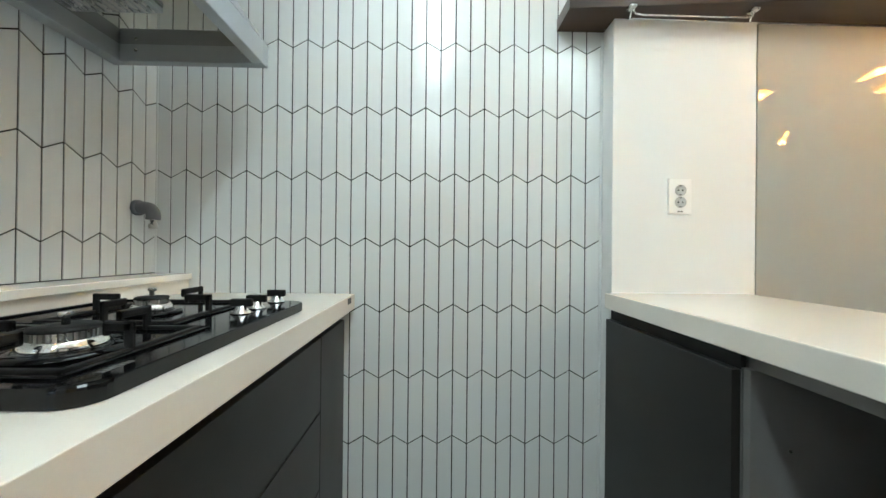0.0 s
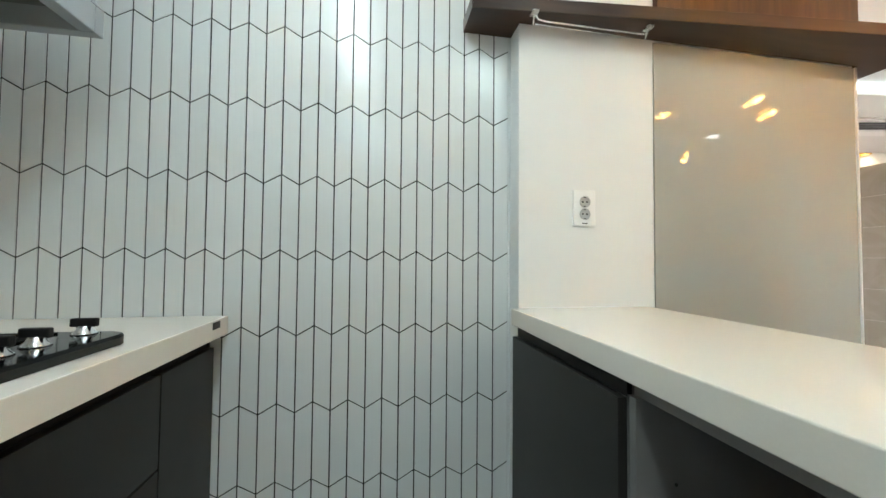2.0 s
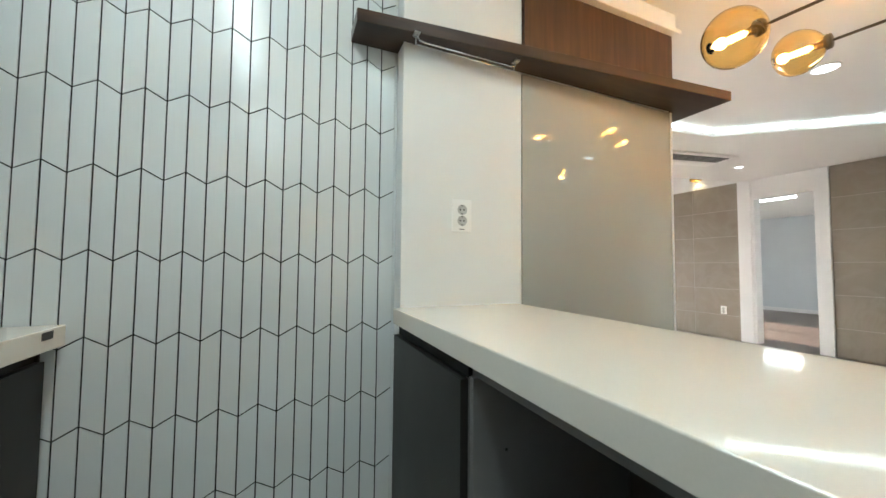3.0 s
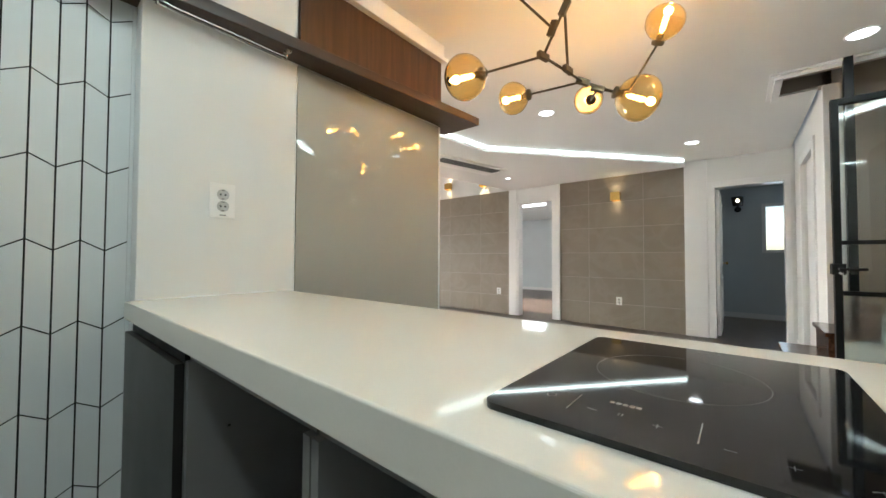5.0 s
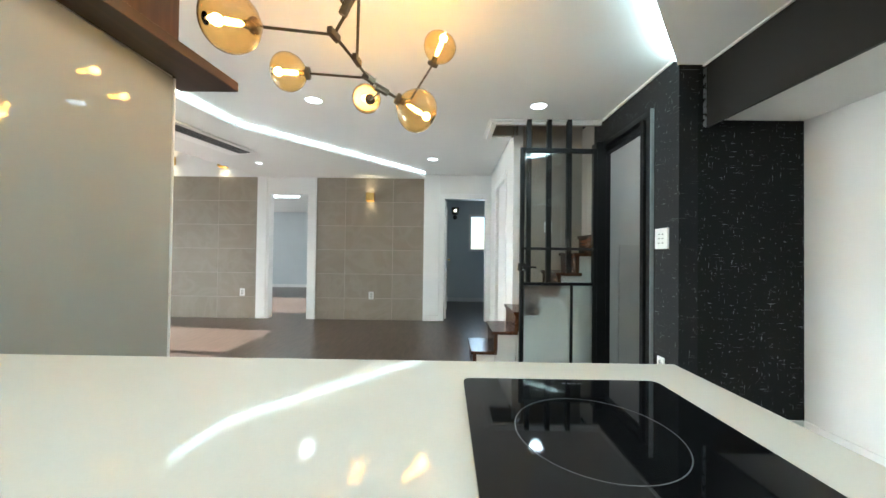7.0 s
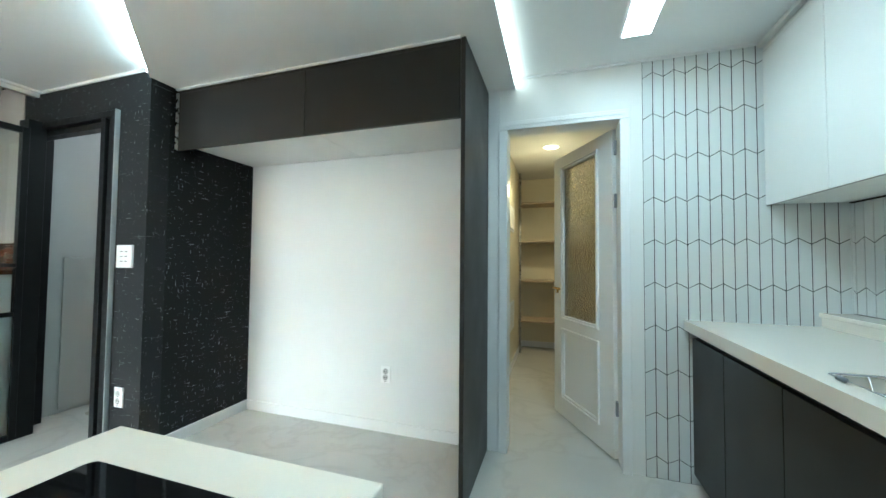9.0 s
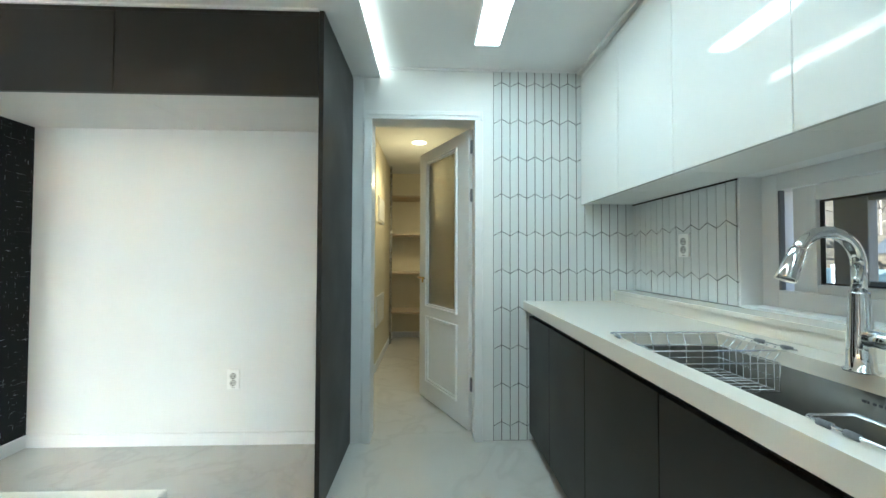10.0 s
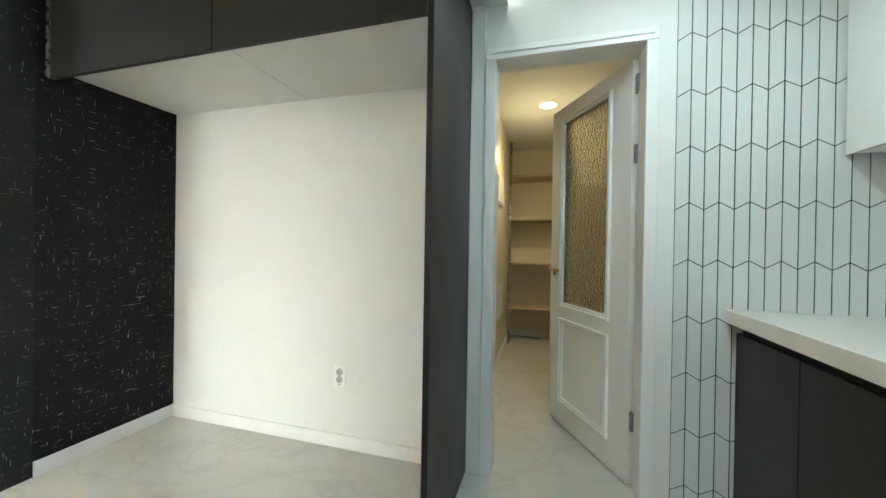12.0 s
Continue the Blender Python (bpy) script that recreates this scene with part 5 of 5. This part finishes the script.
for i in range(4):
    part("rating_label", boxes((1.652, 1.656, 0.19 - i * 0.008, 0.195 - i * 0.008, gz - 0.0003, gz)), LETTER, ind)

ind.location, ind.scale = (1.442, 0.169, iz), (0.928, 0.88, 1.0)

# ---- hanging rail under the shelf ----
rail = thing("hanging_rail", (1.46, 1.502, 1.837), "chrome wire rail hung under the walnut shelf", "rail")
part("rod", tube(bmesh.new(), [(1.268, 1.502, 1.86), (1.262, 1.500, 1.855), (1.275, 1.502, 1.839), (1.30, 1.502, 1.835), (1.655, 1.502, 1.835), (1.672, 1.502, 1.840), (1.68, 1.502, 1.857)], 0.0032, 10), CHROME, rail, "", True)
part("lower_rod", tube(bmesh.new(), [(1.27, 1.514, 1.830), (1.655, 1.514, 1.827)], 0.0022, 8), CHROME, rail, "", True)
for x in (1.262, 1.675):
    part("bracket", tube(bmesh.new(), [(x, 1.502, 1.862), (x, 1.504, 1.857), (x + 0.004, 1.522, 1.832), (x + 0.002, 1.537, 1.842)], 0.003, 8), CHROME, rail, "", True)
    part("mount", boxes((x - 0.01, x + 0.01, 1.487, 1.517, 1.854, 1.8615), bevel=0.001), STEEL, rail)


# ---- sockets and switches ----
def socket(to_world, label, w=0.082, h=0.125, sockets=2, category="socket"):
    t = thing("wall_socket", to_world.translation, label, category, "power sockets")
    part("plate", box(bmesh.new(), -w / 2, w / 2, -h / 2, h / 2, 0.0, 0.009, 0.0025, 2, to_world), PLASTIC, t)
    for i in range(sockets):
        c = (i - (sockets - 1) / 2) * 0.042
        p = part("outlet", lathe(bmesh.new(), [(0.0195, 0.008), (0.0195, 0.0125), (0.018, 0.0125), (0.0172, 0.0098)], (0, 0, 0), 28, "z", to_world @ Matrix.Translation((0, c, 0))), SOCKET_IN, t, "round outlet", True)
        for u in (-0.0075, 0.0075):
            part("pin_hole", lathe(bmesh.new(), [(0.0034, 0.0094), (0.0034, 0.0101)], (0, 0, 0), 12, "z", to_world @ Matrix.Translation((u, c, 0))), HOLE, p)
        for v in (-0.0155, 0.0155):
            part("earth_clip", box(bmesh.new(), -0.004, 0.004, v - 0.0014, v + 0.0014, 0.0094, 0.0104, 0, 1, to_world @ Matrix.Translation((0, c, 0))), HOLE, p)
    part("print", box(bmesh.new(), -0.01, 0.01, -h / 2 + 0.008, -h / 2 + 0.011, 0.009, 0.0093, 0, 1, to_world), DARK_PRINT, t)
    return t


def on(wall, u, v, w=0.0):
    return wall @ Matrix.Translation((u, v, w))


ON_PILLAR = Matrix(((1, 0, 0, 0), (0, 0, -1, YP), (0, 1, 0, 0), (0, 0, 0, 1)))
ON_EAST = Matrix(((0, 0, -1, XE - 0.012), (-1, 0, 0, 0), (0, 1, 0, 0), (0, 0, 0, 1)))
ON_ENTRY = Matrix(((-1, 0, 0, 0), (0, 0, 1, -1.13), (0, 1, 0, 0), (0, 0, 0, 1)))
socket(on(ON_PILLAR, 1.474, 1.243), "white double power socket on the pillar")
socket(on(ON_SOUTH, -2.137, 0.4), "white double power socket in the refrigerator niche", 0.075, 0.12)
socket(on(ON_WEST, -1.442, 1.225, 0.0026), "white double power socket on the tiles", 0.075, 0.12)
socket(on(ON_EAST, -1.553, 0.395), "white power socket on the stone tiles", 0.08, 0.12)
socket(on(ON_EAST, -3.662, 0.422), "white power socket on the stone tiles", 0.08, 0.12)
socket(on(ON_ENTRY, -3.545, 0.347), "white power socket low on the dark wall", 0.075, 0.12)
sw = thing("control_panel", (3.515, -1.13, 1.23), "white heating control panel on the dark wall", "wall switch")
M = on(ON_ENTRY, -3.535, 1.208)
part("plate", box(bmesh.new(), -0.07, 0.07, -0.07, 0.07, 0, 0.014, 0.003, 2, M), PLASTIC, sw)
for u in (-0.03, 0.01):
    for v in (-0.03, 0.0, 0.03):
        part("key", box(bmesh.new(), u, u + 0.02, v - 0.003, v + 0.003, 0.014, 0.0148, 0, 1, M), CARCASS, sw)
hs = thing("hall_switch", (6.0, -0.38, 1.2), "white light switch on the stair wall", "wall switch")
part("plate", boxes((4.97, 4.979, -0.8, -0.72, 1.33, 1.45), bevel=0.002), PLASTIC, hs)

# ---- ceiling fittings ----
for y0, y1 in ((-1.585, -0.42), (0.2, 1.39)):
    t = thing("ceiling_light", (0.61, (y0 + y1) / 2, HIGH), "long white led ceiling light over the kitchen aisle", "ceiling light", "kitchen ceiling lights")
    part("housing", boxes((0.537, 0.683, y0 - 0.008, y1 + 0.008, HIGH - 0.035, HIGH - 0.001), bevel=0.002), TRIM, t)
    part("diffuser", boxes((0.545, 0.675, y0, y1, HIGH - 0.0375, HIGH - 0.0352)), PANEL_GLOW, t, "glowing diffuser")


def downlight(x, y, z, r, mat, watts, color, label):
    t = thing("downlight", (x, y, z), label, "downlight", "recessed downlights")
    part("rim", lathe(bmesh.new(), [(r, 0.0), (r, -0.004), (r * 0.86, -0.006), (r * 0.84, -0.002)], (x, y, z), 32), TRIM, t, "", True)
    part("lens", lathe(bmesh.new(), [(r * 0.84, -0.003), (r * 0.8, -0.005)], (x, y, z), 32), mat, t, "glowing lens")
    spot_light("downlight_lamp", (x, y, z - 0.02), watts, color)


downlight(4.09, 1.475, HIGH, 0.075, DOWN_GLOW, 2.4, (0.84, 0.99, 1.0), "round white downlight in the dining ceiling")
downlight(5.94, 0.535, HIGH, 0.075, DOWN_GLOW, 1.6, (0.84, 0.99, 1.0), "round white downlight in the dining ceiling")
downlight(4.17, -0.445, HIGH, 0.075, DOWN_GLOW, 2.8, (0.84, 0.99, 1.0), "round white downlight near the stairs")
downlight(5.98, 2.94, LOW, 0.045, DOWN_GLOW, 2, (0.95, 0.97, 1.0), "small white downlight in the living room ceiling")
downlight(1.045, -3.41, 2.38, 0.085, WARM_GLOW, 11, (1.0, 0.76, 0.4), "round warm downlight in the utility room")

# added fill below the utility downlight, with no bulb of its own, to brighten the walls
bulb_light("utility_fill_light", (1.045, -3.41, 1.95), 2.2, (1.0, 0.76, 0.38), 0.08)
# added fill that brightens the entry; no fitting hangs here
bulb_light("entry_fill_light", (4.0, -1.9, 2.2), 2.0, (1.0, 0.95, 0.9), 0.06)

ac = thing("ceiling_air_conditioner", (4.95, 2.95, LOW), "white ceiling air conditioner with a dark slot", "air conditioner")
A = Matrix.Translation((4.94, 2.98, LOW)) @ Matrix.Rotation(math.atan2(2.693 - 2.921, 5.427 - 4.339), 4, "Z")
part("panel", box(bmesh.new(), -0.62, 0.56, -0.2, 0.2, -0.022, -0.001, 0.004, 2, A), PLASTIC, ac)
part("slot", box(bmesh.new(), -0.55, 0.49, -0.15, 0.02, -0.026, -0.0225, 0.001, 1, A), GREY_PLASTIC, ac, "dark air slot")
for i in range(4):
    part("vane", box(bmesh.new(), -0.55, 0.49, -0.14 + i * 0.04, -0.132 + i * 0.04, -0.03, -0.0265, 0.001, 1, A), HOLE, ac)
part("intake", box(bmesh.new(), -0.55, 0.49, 0.05, 0.16, -0.025, -0.0225, 0.001, 1, A), PLASTIC, ac)


def sconce(y, z, watts=0.8):
    t = thing("wall_sconce", (XE - 0.06, y, z), "square brass up-and-down wall light, switched on", "wall light", "brass wall lights")
    part("body", frame_of_sconce(y, z), BRASS, t)
    part("diffuser", boxes((XE - 0.1, XE - 0.03, y - 0.05, y + 0.05, z - 0.04, z - 0.035), (XE - 0.1, XE - 0.03, y - 0.05, y + 0.05, z + 0.035, z + 0.04)), WARM_GLOW, t, "warm glowing opening")
    for s in (-1, 1):
        la = bpy.data.lights.new("sconce_lamp", "SPOT")
        la.energy, la.color, la.spot_size, la.spot_blend, la.shadow_soft_size = watts * K, (1.0, 0.75, 0.4), radians(110), 0.5, 0.02
        ob = new("sconce_lamp", la)
        ob.matrix_world = look((XE - 0.065, y, z + s * 0.05), (XE - 0.04, y, z + s * 1.0))
    return t


def frame_of_sconce(y, z):
    bm = bmesh.new()
    x0, x1 = XE - 0.115, XE - 0.014
    box(bm, x0, x0 + 0.006, y - 0.065, y + 0.065, z - 0.065, z + 0.065, 0.001)
    box(bm, x0 + 0.006, x1, y - 0.065, y - 0.059, z - 0.065, z + 0.065)
    box(bm, x0 + 0.006, x1, y + 0.059, y + 0.065, z - 0.065, z + 0.065)
    box(bm, x1 - 0.006, x1, y - 0.059, y + 0.059, z - 0.065, z + 0.065)
    box(bm, x0 + 0.006, x1 - 0.006, y - 0.059, y + 0.059, z - 0.01, z + 0.01)
    return bm


sconce(1.577, 1.99)
sconce(3.99, 2.515)
sconce(4.87, 2.555)
bs = thing("bedroom_wall_lamp", (9.29, 0.15, 2.0), "black bedroom wall lamp with a small glass shade", "wall light")
part("backplate", lathe(bmesh.new(), [(0.05, 0), (0.05, -0.02)], (9.298, 0.15, 1.93), 20, "x"), BLACK_METAL, bs, "", True)
part("arm", tube(bmesh.new(), [(9.28, 0.15, 1.93), (9.2, 0.15, 1.93), (9.17, 0.15, 1.98)], 0.012), BLACK_METAL, bs, "", True)
part("shade", lathe(bmesh.new(), [(0.07, 0.0), (0.09, 0.16)], (9.17, 0.15, 1.98), 20), material("smoked_shade", (0.03, 0.028, 0.025), 0.15, mottled=0.05, scale=20), bs, "dark glass shade", True)
part("bulb", lathe(bmesh.new(), [(0.012, 0), (0.03, 0.03), (0.012, 0.06)], (9.05, 0.15, 2.03), 14), WARM_GLOW, bs, "lit bulb", True)
cl = thing("room_ceiling_light", (8.4, 3.83, 2.32), "flat square white ceiling light in the back room", "ceiling light")
part("panel", boxes((8.1, 8.7, 3.5, 4.1, 2.25, 2.318), bevel=0.01), PANEL_GLOW, cl)

# ---- pendant lamp ----
pend = thing("branching_pendant", (2.55, 0.72, HIGH), "branching bronze pendant lamp with amber glass globes, lit", "pendant lamp")
hub, h2 = Vector((2.48, 0.69, 2.11)), Vector((2.46, 0.735, 2.03))
j1, j2, j3 = Vector((2.467, 0.782, 1.928)), Vector((2.635, 0.735, 1.921)), Vector((2.78, 0.715, 1.915))
part("canopy", lathe(bmesh.new(), [(0.07, 0), (0.07, -0.02), (0.012, -0.03)], (2.5, 0.69, HIGH - 0.001), 28), BRONZE, pend, "", True)
part("stem", rod((2.5, 0.69, HIGH - 0.02), hub, 0.0065), BRONZE, pend, "", True)
e4 = Vector((2.872, 0.59, 1.858))
j4 = Vector((2.83, 0.66, 1.882))
GLOBES = [
    (Vector((2.37, 1.013, 1.895)), Vector((2.266, 1.057, 1.844)), 0.098, j1),
    (Vector((2.765, 1.0, 1.928)), Vector((2.761, 1.087, 1.931)), 0.088, j3),
    (Vector((3.12, 0.78, 1.96)), Vector((3.2, 0.82, 2.0)), 0.085, j4),
    (e4, Vector((2.925, 0.50, 1.822)), 0.11, j4),
    (Vector((2.985, 0.425, 2.085)), Vector((2.93, 0.385, 2.15)), 0.085, Vector((2.90, 0.53, 1.862))),
    (Vector((2.2, 0.92, 2.24)), Vector((2.13, 0.97, 2.28)), 0.085, h2),
]
for a, b in ((hub, j1), (hub, j2), (j1, j3), (j3, e4), (e4, Vector((2.90, 0.53, 1.862)))):
    part("arm", rod(a, b, 0.0062), BRONZE, pend, "", True)
for p, q in ((hub, j1), (h2, j1), (j1, j2), (j2, j3), (j3, e4), (j4, e4)):
    d = (q - p).normalized()
    M = Matrix.Translation(p) @ d.to_track_quat("X", "Z").to_matrix().to_4x4()
    part("joint", box(bmesh.new(), -0.032, 0.032, -0.011, 0.011, -0.015, 0.015, 0.003, 2, M), BRONZE, pend)
for base, centre, r, root in GLOBES:
    part("arm", rod(root, base, 0.0055), BRONZE, pend, "", True)
    d = (centre - base).normalized()
    M = Matrix.Translation(centre) @ d.to_track_quat("Z", "Y").to_matrix().to_4x4()
    holder = part("lamp_holder", lathe(bmesh.new(), [(0.012, -r - 0.012), (0.028, -r - 0.008), (0.03, -r + 0.006), (0.016, -r + 0.012), (0.014, -r + 0.04)], (0, 0, 0), 20, "z", M), BRONZE, pend, "", True)
    prof = [(r * math.sin(radians(a)) * (1.0 - 0.08 * math.cos(radians(a))), -r * math.cos(radians(a)) * 0.93) for a in range(16, 177, 10)]
    inner = [(x - 0.002, z) for x, z in reversed(prof)]
    bm = bmesh.new()
    lathe(bm, prof + inner, (0, 0, 0), 28, "z", M)
    gl = part("globe", bm, AMBER, pend, "amber blown glass globe", True)
    gl.visible_shadow = False
    part("filament", lathe(bmesh.new(), [(0.004, -r * 0.5), (0.011, -r * 0.35), (0.012, r * 0.2), (0.005, r * 0.4)], (0, 0, 0), 14, "z", M), FILAMENT, holder, "glowing filament bulb", True)
    bulb_light("pendant_lamp", centre + d * (r * 0.55), 0.62 if centre.z < 2.2 else 0.2, (1.0, 0.54, 0.18), 0.02)

# ---- outdoors ----
ground = bmesh.new()
prism(ground, [(-600, -600), (600, -600), (600, 600), (-600, 600)], -0.6, -0.5)
tagged(mesh_object("ground", ground, HILL), "dry winter ground around the house", "ground", kind="structure")
bm = bmesh.new()
grid = [[bm.verts.new((-12 - 2.2 * i, -60 + 4 * j, -0.5 + 0.95 * i + 0.5 * math.sin(i * 1.3 + j) + 0.6 * noise.noise(Vector((i * 0.4, j * 0.5, 0))))) for j in range(31)] for i in range(24)]
for i in range(23):
    for j in range(30):
        bm.faces.new((grid[i][j], grid[i][j + 1], grid[i + 1][j + 1], grid[i + 1][j]))
tagged(mesh_object("hillside", bm, HILL), "dry brown winter hillside behind the house", "hillside", kind="structure")
for i in range(26):
    x, y = -13 - random.random() * 16, -30 + random.random() * 34
    z = -0.5 + 0.95 * (-12 - x) / 2.2 - 0.5
    h = 4 + 4 * random.random()
    t = thing("tree", (x, y, z), "bare grey winter tree on the slope", "tree", "bare trees on the slope")
    bm = tube(bmesh.new(), [(x, y, z), (x + 0.1, y + 0.05, z + h * 0.4), (x - 0.1, y + 0.2, z + h)], 0.07, 6)
    part("trunk", bm, BARK, t)
    bm = bmesh.new()
    for k in range(14):
        f = 0.3 + 0.65 * random.random()
        a = random.random() * 6.28
        L = h * 0.3 * (1.1 - f) + 0.5
        p0 = Vector((x, y + 0.1 * f, z + h * f))
        p1 = p0 + Vector((math.cos(a) * L, math.sin(a) * L, L * 0.6))
        tube(bm, [p0, (p0 + p1) / 2 + Vector((0, 0, 0.08)), p1], 0.02, 4)
    part("crown", bm, BARK, t)
shed = thing("garden_shed", (-7.5, -5.6, -0.5), "small white shed with a dark roof outside the window", "shed")
part("wall", boxes((-8.6, -7.0, -5.4, -2.6, -0.5, 1.25)), TRIM, shed)
bm = bmesh.new()
vs = [bm.verts.new(v) for v in ((-8.9, -5.6, 1.25), (-6.7, -5.6, 1.25), (-7.8, -5.6, 2.1), (-8.9, -2.4, 1.25), (-6.7, -2.4, 1.25), (-7.8, -2.4, 2.1))]
for f in ((0, 1, 2), (3, 5, 4), (0, 2, 5, 3), (1, 4, 5, 2), (0, 3, 4, 1)):
    bm.faces.new([vs[i] for i in f])
part("roof", bm, RED_ROOF, shed)
fence = thing("garden_fence", (-9.6, -7, -0.5), "pale green mesh fence at the foot of the slope", "fence")
part("panel", boxes((-9.8, -9.76, -16, -5.6, -0.5, 0.9)), material("pale_green_mesh", (0.42, 0.5, 0.48), 0.7, mottled=0.1, scale=3), fence)
for i in range(8):
    part("post", boxes((-9.76, -9.7, -16 + i * 1.45, -15.94 + i * 1.45, -0.5, 1.0)), TRIM, fence)

structure("tile_corner", boxes((XW + 0.0005, XW + 0.006, YN - 0.006, YN - 0.0005, 0.953, HIGH - 0.002), (XW + 0.0005, XW + 0.006, YS + 0.0005, YS + 0.006, 0.953, 1.5), (1.2265, 1.2368, YN - 0.0055, YN - 0.0005, 0, HIGH - 0.002), bevel=0.001), TILE, "white sealed corners of the tiled walls", "sealant")

# ---- wall tiles, laid last ----
lay_tiles(bpy.data.objects["wall_north"], ON_NORTH, XW + 0.004, 1.229, 0.0, HIGH, 0.36, 0.603, [(-0.5, 0.26, 0.0, 0.85)])
lay_tiles(bpy.data.objects["wall_south"], ON_SOUTH, -0.518, -XW - 0.004, 0.0, HIGH, -0.355, 0.603, [(-0.24, 0.5, 0.0, 0.85)])
structure("grout_south", boxes((XW, 0.518, YS, YS + 0.0006, 0, HIGH)), GROUT, "dark grout bed of the tiles beside the doorway", "wall")
lay_tiles(bpy.data.objects["wall_west"], ON_WEST, YS + 0.004, wy0, 0.953, 1.5, -1.184, 0.603)
lay_tiles(bpy.data.objects["wall_west"], ON_WEST, wy1, 0.83, 0.953, 1.5, 1.437, 0.603)
lay_tiles(bpy.data.objects["wall_west"], ON_WEST, 0.83, YN - 0.004, 0.953, 2.321, 1.437, 0.603, [(0.98, 1.33, 1.7, 2.4)])
